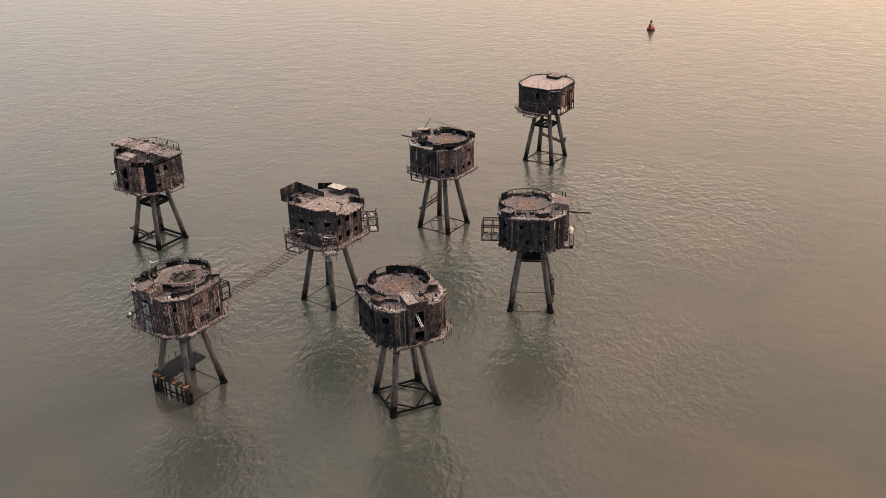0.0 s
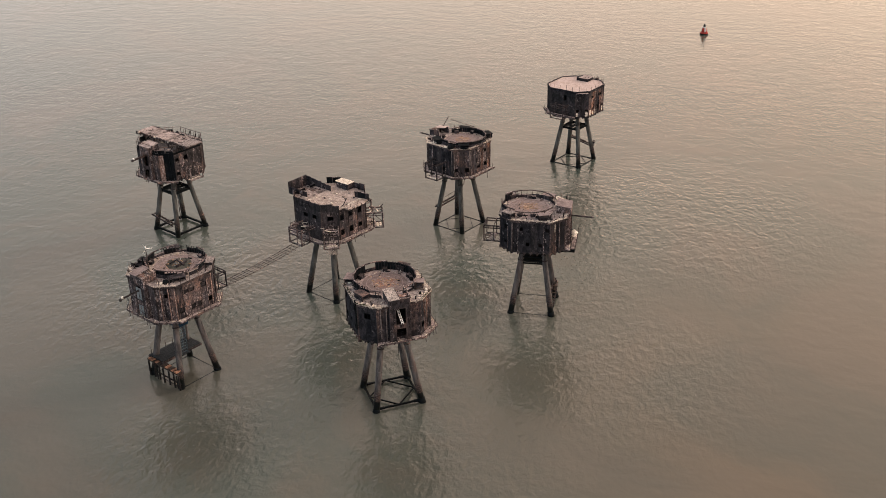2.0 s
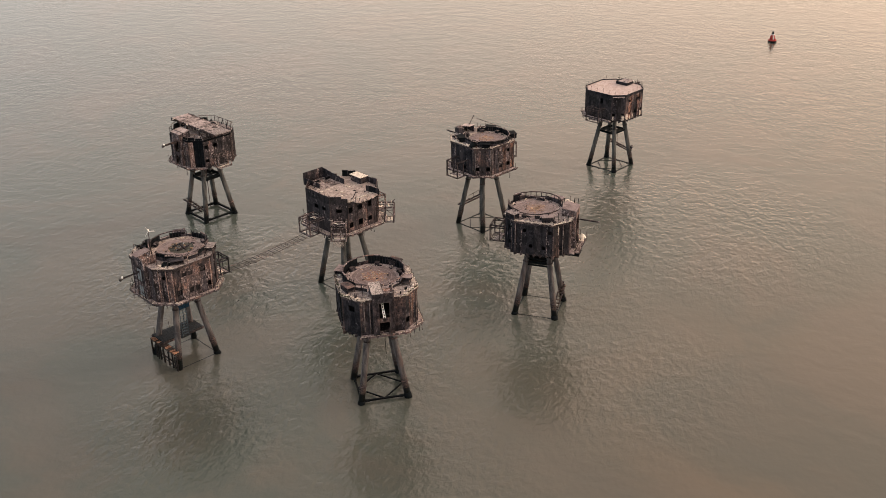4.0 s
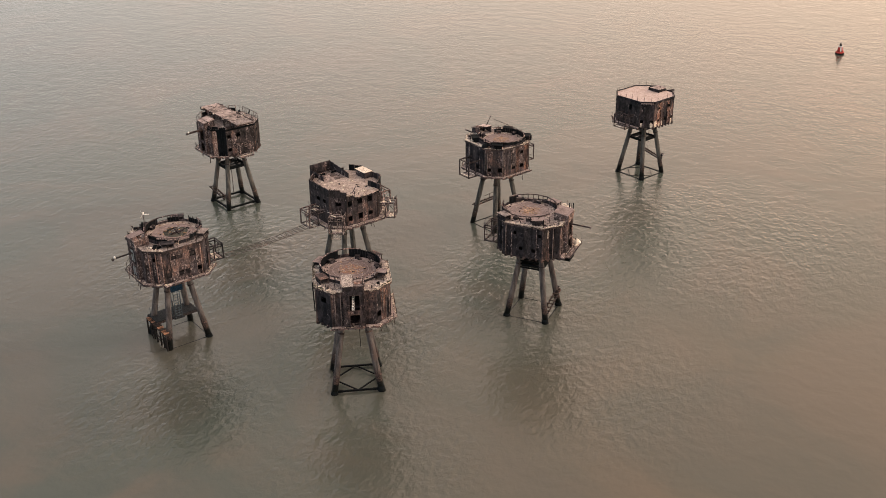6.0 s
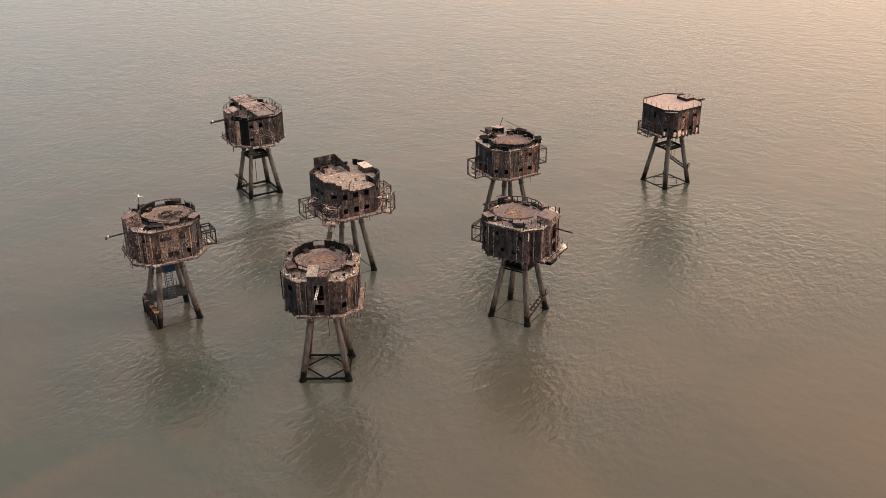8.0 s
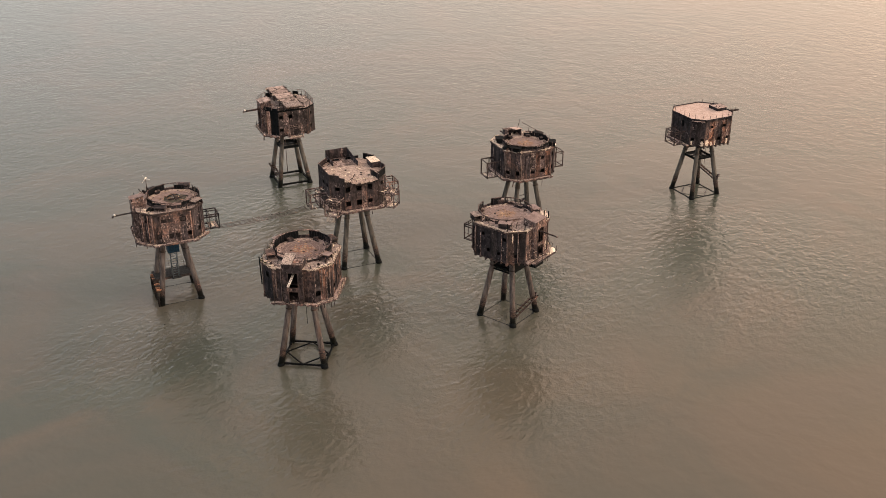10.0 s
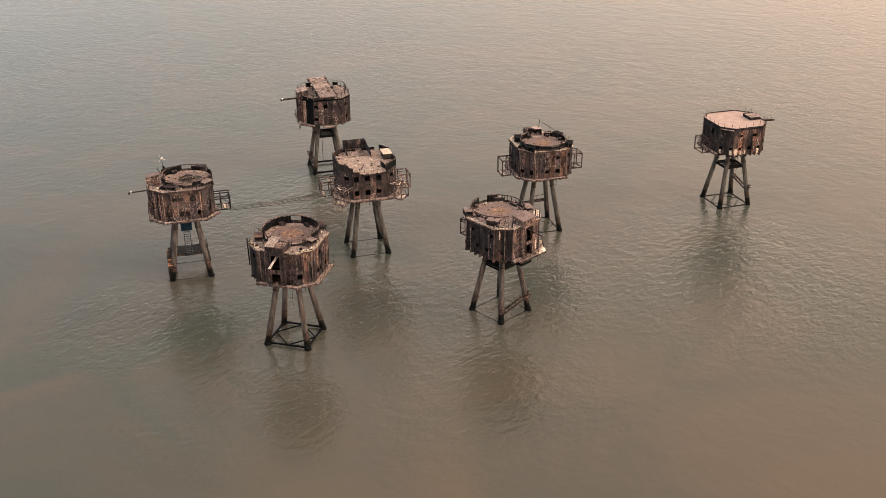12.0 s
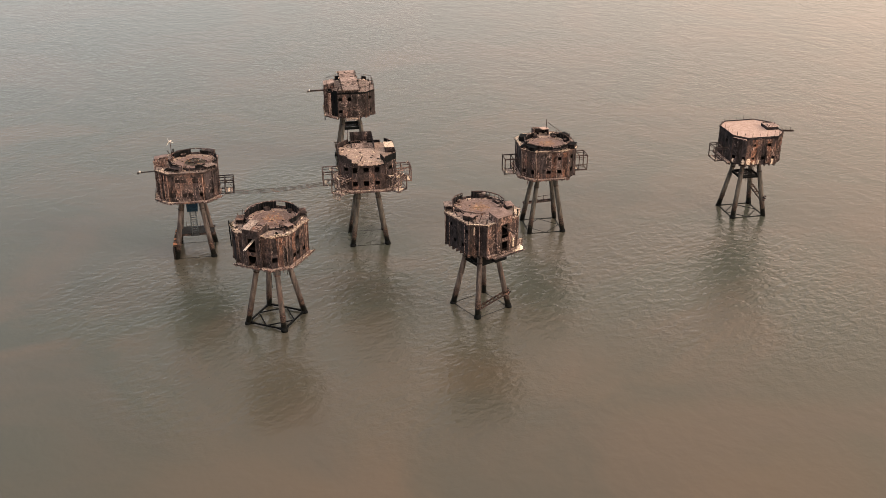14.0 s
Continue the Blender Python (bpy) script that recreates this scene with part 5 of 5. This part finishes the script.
    for i in range(12):
        x, y = rng.uniform(-4, 4), rng.uniform(-4, 3)
        bm = bmesh.new()
        solid(bm, -0.2, 0.2, -0.12, 0.12, 0, rng.uniform(0.04, 0.12), pose(x, y, TOP, 0, 0, rng.uniform(0, 180)))
        part("rubble", bm, rng.choice((M_DECK, M_STEEL, M_CRUST)), t)
    litter(t, ALL, rng, 8, 12)
    for k in ALL:
        walkway_dirt(t, k, rng, 1.0, 22)
    splash(t, rng, 16, False, 4.2)
    debris(t, rng, 26)
    build_cage(t, 6, rng, 2.6, 2.9, 2.45, mat=M_SCALE, heavy=1.15, double=True)
    build_cage(t, 7, rng, 2.2, 2.6, 2.45, mat=M_RIB, heavy=1.15, double=True)
    build_cage(t, 1, rng, 2.2, 2.6, 2.45, mat=M_SCALE, heavy=1.15, double=True)
    build_cage(t, 2, rng, 2.6, 2.9, 2.45, mat=M_SCALE, heavy=1.15, double=True)
    for k in (6, 7, 1, 2):                                 # wreckage caught in the landings
        m2 = side(k)
        for i in range(12):
            p = Vector((rng.uniform(-1.1, 1.1), rng.uniform(0.4, 2.5), Z0 + rng.choice((-0.1, -0.1, 0.9, 2.4))))
            d = rng.uniform(0, 6.28)
            q = p + Vector((0.7 * math.cos(d), 0.4 * math.sin(d), rng.uniform(-0.35, 0.45)))
            part("bent_bar", made(beam, m2 @ p, m2 @ q, rng.uniform(0.05, 0.09)), rng.choice((M_STEEL, M_RIB, M_CRUST, M_SPLAT)), t)
    m2 = side(7)
    grid = part("hanging_grating", made(beam, m2 @ Vector((-0.75, 2.5, Z0 - 0.2)), m2 @ Vector((-0.75, 2.75, Z0 - 1.1)), 0.08), M_RIB, t)
    for i in range(5):
        x = -0.75 + 0.375 * i
        part("bar", made(beam, m2 @ Vector((x + 0.06, 2.5, Z0 - 0.24)), m2 @ Vector((x + 0.06, 2.74, Z0 - 1.08)), 0.045), M_RIB, grid)
    for i in range(6):
        f = i / 5
        part("bar", made(beam, m2 @ Vector((-0.7, 2.56 + 0.23 * f, Z0 - 0.25 - 0.83 * f)), m2 @ Vector((0.84, 2.56 + 0.23 * f, Z0 - 0.25 - 0.83 * f)), 0.045), M_SPLAT, grid)
    for k in (7, 1, 6):                                    # boards and scraps left lying on top of the landings
        m2 = side(k)
        for i in range(4):
            x, y = rng.uniform(-0.9, 0.9), rng.uniform(0.4, 1.9)
            part("loose_board", made(solid, -0.5, 0.5, -0.1, 0.1, 0, 0.05, m2 @ pose(x, y, Z0 + 2.32, rng.uniform(-4, 4), rng.uniform(-4, 4), rng.uniform(-30, 30))), rng.choice((M_CRUST, M_SLAB, M_RIB)), t)
    return t


tC = control_tower()

# near gun tower with the white hoist beam
# sides 4 to 7, turned from the sun: shade put into the plate colour
tD, rng = gun_tower(-5.9, 117.16, -60.1, "rusted gun tower standing on a dark timber-braced base frame", 41,
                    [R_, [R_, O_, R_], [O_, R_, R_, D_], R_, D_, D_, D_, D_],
                    {7: rows((1,), (HI - 0.1,), 0.8, 0.6), 1: rows((2,), (LO + 0.1,), 0.7, 0.6), 2: rows((1, 3, 4), (LO,), 0.65, 0.6) + rows((3,), (HI,)), 6: rows((1, 3, 5), (LO, HI), 0.55, 0.55)},
                    (0, 1, 2), [], (0.3, 0.22), (7, 0, 1, 2, 6), (15, 250), (7, 6, 1, 2), {"windows": ((120, 22),), "plate_p": 0.9, "rim": M_SCALE, "pit": M_REDPIT, "ledge": M_WALK},
                    {"roof": M_SPECK, "roof_half": True, "tip": (7.0, -0.2, 14.7), "start_z": 15.5, "white_beam": True, "back": 2.75}, foot=4.50, flat=(7, 6, 0), pale_ribs=0.5)
for k in (6, 7, 1):
    moss(tD, k, rng)

for k, x in ((0, 1.7), (0, 2.4), (1, -1.0), (1, 0.2), (2, -2.2)):
    pipe_down(tD, k, x, rng, Z0 + rng.uniform(0, 1.5))
bm = bmesh.new()
beam(bm, (2.97, -5.0, 12.8), (2.97, -5.1, 17.0), 0.14)
part("standing_post", bm, M_BLACK, tD)
part("hanging_cable", made(tube, (1.6, 0.6, Z0 - 0.3), (1.7, 0.7, 6.2), 0.035), M_BLACK, tD)

# right-hand gun tower
# dark plates on sides 3 to 7 carry shade as colour; 0 and 1 stay pale
tE, rng = gun_tower(10.57, 144.78, -1.8, "rusted gun tower with ribbed dark sides and a wrecked landing stage", 53,
                    [M_SCALE, M_SCALE, R_, D_, D_, D_, [D_, D_, M_BURNT_SHADED, D_], [D_, D_, M_BURNT_SHADED]],
                    {6: rows((1, 3), (LO + 0.1,), 0.6, 0.5) + rows((0, 4), (HI,), 0.5, 0.45), 7: rows((1,), (LO,), 0.5, 0.45), 5: rows((1,), (HI, LO), 0.5, 0.5), 4: rows((2,), (LO,))},
                    (0, 1), [(4, {"width": 2.8, "double": True, "tall": 2.5})], (-0.06, 0.15), (0, 7, 6, 5, 1), (0, 245), (7, 0, 1), {"gaps": ((153, 20),), "rail_only": ((20, 102),), "plate_p": 0.9, "tall_h": 0.6, "ledge": M_WALK, "rim": M_STEEL},
                    {"mat": M_SCALE, "roof": M_ROOF, "tip": (8.6, -0.55, 15.7), "thin_beam": True}, pale_ribs=0.4)
for k, x in ((6, 2.8), (7, -0.2)):
    pipe_down(tE, k, x, rng)
landing = part("hoist_landing", made(solid, A + 0.9, A + 1.5, -2.6, 3.3, Z0 - 0.13, Z0 - 0.01), M_STAIN, tE)
part("edge_plate", made(solid, A + 1.502, A + 1.56, -2.6, 3.3, Z0 - 0.2, Z0 + 0.06), M_RUST, landing)
part("store_box", made(solid, A + 0.15, A + 1.45, -2.35, -0.2, Z0 - 0.75, Z0 - 0.14), M_BLACK, landing)
for y in (-2.5, -0.6, 1.3, 3.2):
    part("rail_post", made(beam, (A + 1.5, y, Z0 - 0.1), (A + 1.53, y + rng.uniform(-0.1, 0.1), Z0 + rng.uniform(0.5, 1.0)), 0.055), M_STEEL, landing)
heap(tE, A + 0.95, 2.75, Z0 - 0.01, 0.55, 0.62, M_GUANO)
heap(tE, A + 1.1, 1.7, Z0 - 0.01, 0.4, 0.15, M_CRUST)
heap(tE, 3.6, 3.7, TOP, 0.6, 0.06, M_CRUST)
for k, x, z, w, h in ((0, -2.2, 13.0, 0.45, 1.6), (1, 1.1, 12.7, 0.5, 1.3), (7, 0.6, 16.1, 0.2, 1.5)):
    streak(tE, k, x, z, w, h, rng)
for (x, y), h in ((corner(6, 0.05), 1.3), (corner(0, 0.05), 1.2), ((4.4, 2.4), 1.35), (corner(7, -0.3), 0.8)):
    part("standing_post", made(beam, (x, y, TOP), (x + 0.03, y, TOP + h), 0.11), M_BLACK, tE)
build_underframe(tE, 8.1, 9.7, 1.95, slats=True)
build_landing(tE, -2.9, 2.9, 1.6, 2.8, rng, clump=(3.0, 2.9, 2.7), rails=False)

# middle-distance gun tower with two landings and a bent mast
# sides 0 to 2 face away from the sun; their plates are coloured as shaded
tG, rng = gun_tower(-5.69, 173.46, 150.2, "rusted gun tower with dark-coloured sides and two bridge landings", 61,
                    [D_, D_, [D_, R_, D_, M_BURNT_SHADED, D_, R_], [R_, M_BURNT_SHADED, M_SCALE], [O_, M_SCALE, O_, M_SCALE, R_, R_], [R_, M_BURNT_SHADED, R_], M_BURNT_SHADED, D_],
                    {4: rows((1, 3), (LO,), 0.7, 0.6) + rows((1,), (HI,), 0.6, 0.5), 3: rows((0, 2), (LO,), 0.7, 0.6), 5: rows((1,), (HI, LO), 0.6, 0.6), 2: rows((2, 4), (LO,))},
                    (2, 3, 4, 1), [(2, {"heavy": 1.15}), (6, {})], (-0.02, 0.16), (0, 1, 2, 3, 4), (5, 364), (4, 5, 6, 7), {"ledge": M_TERRACE, "plate_p": 0.92, "tall_h": 0.38, "rim": M_RIB},
                    {"roof": M_PINK, "roof_half": True, "tip": (8.4, 0.3, 15.8), "thin_beam": True}, leg=M_LEG_GREY, locker_mats=(M_PLATE,))
build_landing(tG, -2.6, 3.1, 3.9, 3.6, rng, x=2.75)
debris(tG, rng, 40)
for k, x in ((3, 1.3), (3, -1.3), (4, 2.75), (2, -2.5)):
    pipe_down(tG, k, x, rng)
for x, y in ((1.9, 3.7), (-3.3, -4.0), (-3.8, 3.3), (1.5, -3.9)):
    heap(tG, x, y, TOP, 0.8, 0.09, M_GUANO, "droppings_crust")
bm = bmesh.new()
tube(bm, (4.6, -1.2, 17.2), (2.75, -0.7, 19.7), 0.06)
part("mast", bm, M_STEEL, tG)
for x, y, q, h in ((-3.9, 3.3, 0.7, 0.7), (-2.0, 4.35, 0.75, 0.6), (-2.4, -4.3, 0.7, 0.65), (-4.4, -1.5, 0.5, 0.5)):
    heap(tG, x, y, TOP, q, h, M_BLACK, "burnt_heap")
bm = bmesh.new()
tube(bm, (2.4, -0.9, 19.2), (-1.2, -3.4, TOP + 1.4), 0.05)
part("fallen_mast", bm, M_STEEL, tG)


# far tower with a flat pale roof
def flat_tower():
    rng = random.Random(71)
    t = tower_at(12.85, 208.08, 62.5, "rusted searchlight tower with a pale flat roof ringed by stanchions")
    build_legs(t, 0.0, 0.18, rng, mat=M_LEG_GREY)
    build_floor(t, (3, 4, 5), rng)
    win = {5: rows((0, 2), (LO,), 0.6, 0.55), 6: rows((0, 2, 4), (LO,), 0.6, 0.5) + rows((1, 4), (HI,), 0.5, 0.45), 4: rows((2,), (HI,), 0.6, 0.9), 7: rows((1,), (HI,))}
    # sides 1 to 4 have their shade painted in with darker plates
    mats = [M_RUST, M_DARK, M_DARK, M_BURNT_SHADED, M_BURNT_SHADED, [M_RUST, M_BURNT_SHADED, M_RUST], [M_SCALE, M_ORANGE, M_RUST, M_SCALE, M_ORANGE, M_RUST], M_SCALE]
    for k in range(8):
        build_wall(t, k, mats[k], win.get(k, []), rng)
    build_walkway(t, (3, 4), rng, rail=0.9)
    build_deck(t, M_PINK, rng, (), lip=0.16, post_sides=ALL, post_h=1.15, post_gap=1.3, eave=0.1, edge=M_DARK)
    bm = bmesh.new()
    solid(bm, 2.6, 4.7, -1.2, 1.4, TOP, TOP + 0.6)
    hut = part("roof_hut", bm, M_DARK, t)
    bm = bmesh.new()
    solid(bm, 2.5, 4.85, -1.3, 0.9, TOP + 0.6, TOP + 0.66)
    part("hut_roof", bm, M_SLAB, hut)
    for i in range(9):
        x, y = rng.uniform(2.4, 4.9), rng.uniform(-1.3, 1.7)
        part("broken_bar", made(beam, (x, y, TOP + 0.6), (x + rng.uniform(-0.5, 0.5), y + rng.uniform(-0.5, 0.5), TOP + rng.uniform(0.7, 1.1)), 0.07), rng.choice((M_STEEL, M_DARK, M_RIB)), hut)
    bm = bmesh.new()
    ibeam(bm, (4.4, -0.3, 15.9), (8.26, -0.6, 15.75), 0.25, 0.3)
    hb = part("lifting_beam", bm, M_STEEL, t)
    bm = bmesh.new()
    for i in range(3):
        beam(bm, (5.8 + i * 0.9, -0.5, 15.85), (5.8 + i * 0.9, -0.5, 16.4), 0.07)
    part("beam_rail", bm, M_STEEL, hb)
    build_cage(t, 4, rng, 2.8, 2.4, 2.5)
    part("roof_ledge", made(solid, -1.15, 1.25, 0.0, 0.42, 16.05, 16.22, side(5, 0.135)), M_PINK, t)
    part("ledge_edge", made(solid, -1.15, 1.25, 0.425, 0.47, 15.95, 16.25, side(5, 0.135)), M_DARK, t)
    for x, y, z in ((1.2, -0.6, 4.6), (1.5, 0.5, 5.2), (0.7, 1.1, 5.6)):
        part("hanging_cable", made(tube, (x, y, Z0 - 0.2), (x + 0.06, y, z), 0.035, 0.03, 5), M_STEEL, t)
    for k, x, z, w, h in ((5, -0.95, 12.3, 0.7, 1.0), (5, 1.0, 12.2, 0.5, 0.8), (6, 2.3, 12.5, 0.95, 1.2), (6, 1.3, 12.0, 0.5, 0.7), (6, -2.3, 12.2, 0.6, 1.0), (6, 0.4, 12.1, 0.35, 0.8)):
        streak(t, k, x, z, w, h, rng)
    build_underframe(t, 7.4, 7.8, 1.95)
    litter(t, (3, 4), rng, 0, 6)
    build_landing(t, -2.8, 2.7, 3.0, 4.2, rng, x=2.75, clump=(2.8, -2.8, 3.2), rails=False)
    return t


tH = flat_tower()

M_GRATE = plain("dark_wet_grating", (0.020, 0.022, 0.024), 0.7, vary=0.5)
# fender, platform, ladder and box under the near left tower
rng = random.Random(81)
bm = bmesh.new()
solid(bm, 2.85, 3.6, -3.5, 3.3, 2.35, 2.6)
fender = part("fender", bm, M_WOOD, tA, "black piled fender with rust-orange cap blocks")
for i in range(7):
    y = -3.4 + i * 1.12
    bm = bmesh.new()
    tube(bm, (3.5, y, -2), (3.5 + rng.uniform(-0.12, 0.12), y + rng.uniform(-0.12, 0.12), 2.3 + rng.uniform(-0.2, 0.1)), 0.14, 0.12, 8)
    part("fender_post", bm, M_PILE, fender)
part("wale", made(solid, 3.26, 3.36, -3.6, 3.5, 0.75, 0.95), M_PILE, fender)
for i in range(5):                                         # rubbing planks, some gone
    y = -3.1 + i * 1.5 + rng.uniform(-0.2, 0.2)
    part("rubbing_plank", made(solid, 3.62, 3.7, y - 0.1, y + 0.1, rng.uniform(-0.4, 0.5), 2.3), M_PILE, fender)
for i in range(9):
    y, run = -3.4 + i * 0.76, rng.uniform(0.4, 0.7)
    bm = bmesh.new()
    solid(bm, 2.82, 3.66, 0, run, 0, rng.uniform(0.08, 0.2), pose(0, y, 2.602, rng.uniform(-2, 2), 0, rng.uniform(-4, 4)))
    part("cap_block", bm, M_CAP if i in (0, 1, 2, 5, 7, 8) else M_WOOD, fender)
bm = bmesh.new()
solid(bm, -3.2, 3.3, -3.3, -0.2, 3.0, 3.15)
plat = part("lower_platform", bm, M_GRATE, tA)
for y in (-3.3, -0.2):
    bm = bmesh.new()
    beam(bm, (-3.3, y, 2.9), (3.4, y, 2.9), 0.16, 0.3)
    part("platform_beam", bm, M_STEEL, plat)
for i in range(6):
    bm = bmesh.new()
    x = -3.1 + i * 1.2
    beam(bm, (x, -3.3, 3.1), (x, -3.3, 4.1), 0.06)
    part("rail_post", bm, M_STEEL, plat)
bm = bmesh.new()
solid(bm, -0.9, 0.9, -0.9, 0.9, 7.7, 9.2)
hatch = part("access_box", bm, M_BLUE, tA, "blue painted access box")
M_SKY = plain("pale_blue_paint", (0.075, 0.095, 0.108))
bm = bmesh.new()
for x in (-0.5, 0.5):
    for y in (-0.5, 0.4):
        tube(bm, (x, y, 3.1), (x, y, 7.7), 0.06)
ladder = part("ladder", bm, M_SKY, tA, "pale blue caged ladder")
for i in range(10):
    z = 3.4 + i * 0.43
    part("rung", made(solid, -0.5, 0.5, 0.37, 0.43, z, z + 0.06), M_SKY, ladder)
    part("rung", made(beam, (-0.5, -0.5, z), (0.5, 0.4, z + 0.4), 0.05), M_SKY, ladder)
for y in (-0.5, 0.5):
    part("hanger", made(solid, -0.06, 0.06, y - 0.06, y + 0.06, 9.2, Z0 - 0.2), M_BLACK, hatch)
part("ladder_foot", made(solid, -0.8, 0.8, -0.1, 0.6, 3.0, 3.1), M_GRATE, plat)


# small wind turbine beside the gun ring
def wind_turbine(m):
    t = tagged(new("wind_turbine"), "small white three-bladed wind turbine on a dark mast", "wind turbine")
    t.matrix_basis = m
    part("mast", made(tube, (0, 0, 0), (0, 0, 3.5), 0.075, 0.05), M_STEEL, t)
    part("nacelle", made(tube, (-0.3, 0, 3.55), (0.3, 0, 3.55), 0.12, 0.07), M_WHITE, t)
    for i in range(3):
        a = radians(90 + 120 * i + 25)
        bm = bmesh.new()
        m2, n = along((0.32, 0, 3.55), (0.32, 0.8 * math.cos(a), 3.55 + 0.8 * math.sin(a)))
        v = [bm.verts.new(m2 @ Vector(p)) for p in ((0, -0.06, -0.02), (0, 0.06, 0.02), (n, 0.03, 0.02), (n, -0.02, -0.01), (0, -0.06, 0.02), (0, 0.06, 0.06), (n, 0.03, 0.04), (n, -0.02, 0.01))]
        for f in ((3, 2, 1, 0), (4, 5, 6, 7), (0, 1, 5, 4), (1, 2, 6, 5), (2, 3, 7, 6), (3, 0, 4, 7)):
            bm.faces.new([v[q] for q in f])
        part("blade", bm, M_WHITE, t)
    return t


wind_turbine(Matrix.Translation((-38.36, 116.98, TOP + 0.03)) @ pose(0, 0, 0, 0, 0, -55))


# sagging footbridge between the near left tower and the control tower
def footbridge(p, q, sag):
    p, q = Vector(p), Vector(q)
    t = tagged(new("footbridge"), "sagging rusted lattice footbridge with its deck gone", "footbridge")
    t.matrix_basis = Matrix.Translation(p)
    d = q - p
    across = Vector((-d.y, d.x, 0)).normalized()
    N = 21
    at = lambda f, s, z: d * f + across * s + Vector((0, 0, z - sag * 4 * f * (1 - f)))
    for s in (-0.75, -0.25, 0.25, 0.75):
        bm = strand([at(i / N, s, 0) for i in range(N + 1)], across, 0.06 if abs(s) > 0.5 else 0.04)
        part("chord" if abs(s) > 0.5 else "stringer", bm, M_STEEL, t)
    for i in range(N + 1):
        bm = bmesh.new()
        beam(bm, at(i / N, -0.8 - (0.5 if i % 2 else 0.15), 0.06), at(i / N, 0.8, 0.04), 0.05)
        part("cross_bar", bm, M_STEEL, t)


dAC = Vector((-21.3 + 36.03, 145.3 - 118.62, 0)).normalized()
footbridge(Vector((-36.03, 118.62, Z0 - 0.9)) + dAC * 7.4, Vector((-21.3, 145.3, Z0 - 0.3)) - dAC * 7.6, 0.3)


# channel buoy far out
def channel_buoy(x, y):
    t = tagged(new("channel_buoy"), "red and white steel channel buoy with a lantern, afloat", "buoy")
    t.matrix_basis = pose(x, y, 0, 3, -2, 20) @ Matrix.Scale(0.85, 4)
    part("hull", made(tube, (0, 0, -0.5), (0, 0, 0.5), 1.42, 1.42, 20), M_BLACK, t, "black weedy hull")
    part("deck_ring", made(tube, (0, 0, 0.5), (0, 0, 0.8), 1.42, 1.15, 20), M_RED, t)
    part("tower_body", made(tube, (0, 0, 0.8), (0, 0, 2.4), 0.95, 0.62, 12), M_RED, t)
    for i in range(3):
        a = 0.5 + i * 2.094
        part("panel", made(beam, (0.93 * math.cos(a), 0.93 * math.sin(a), 1.0), (0.66 * math.cos(a), 0.66 * math.sin(a), 2.35), 0.42, 0.05), M_WHITE, t, "white painted panel")
    part("band", made(tube, (0, 0, 2.4), (0, 0, 2.6), 0.66, 0.6, 12), M_WHITE, t, "white painted band")
    bm = bmesh.new()
    for i in range(4):
        a = radians(45 + 90 * i)
        beam(bm, (0.42 * math.cos(a), 0.42 * math.sin(a), 2.45), (0.3 * math.cos(a), 0.3 * math.sin(a), 3.2), 0.09)
    part("cage", bm, M_STEEL, t)
    part("lantern", made(tube, (0, 0, 2.5), (0, 0, 3.5), 0.3, 0.24, 12), M_BLACK, t)


channel_buoy(44.7, 316.5)
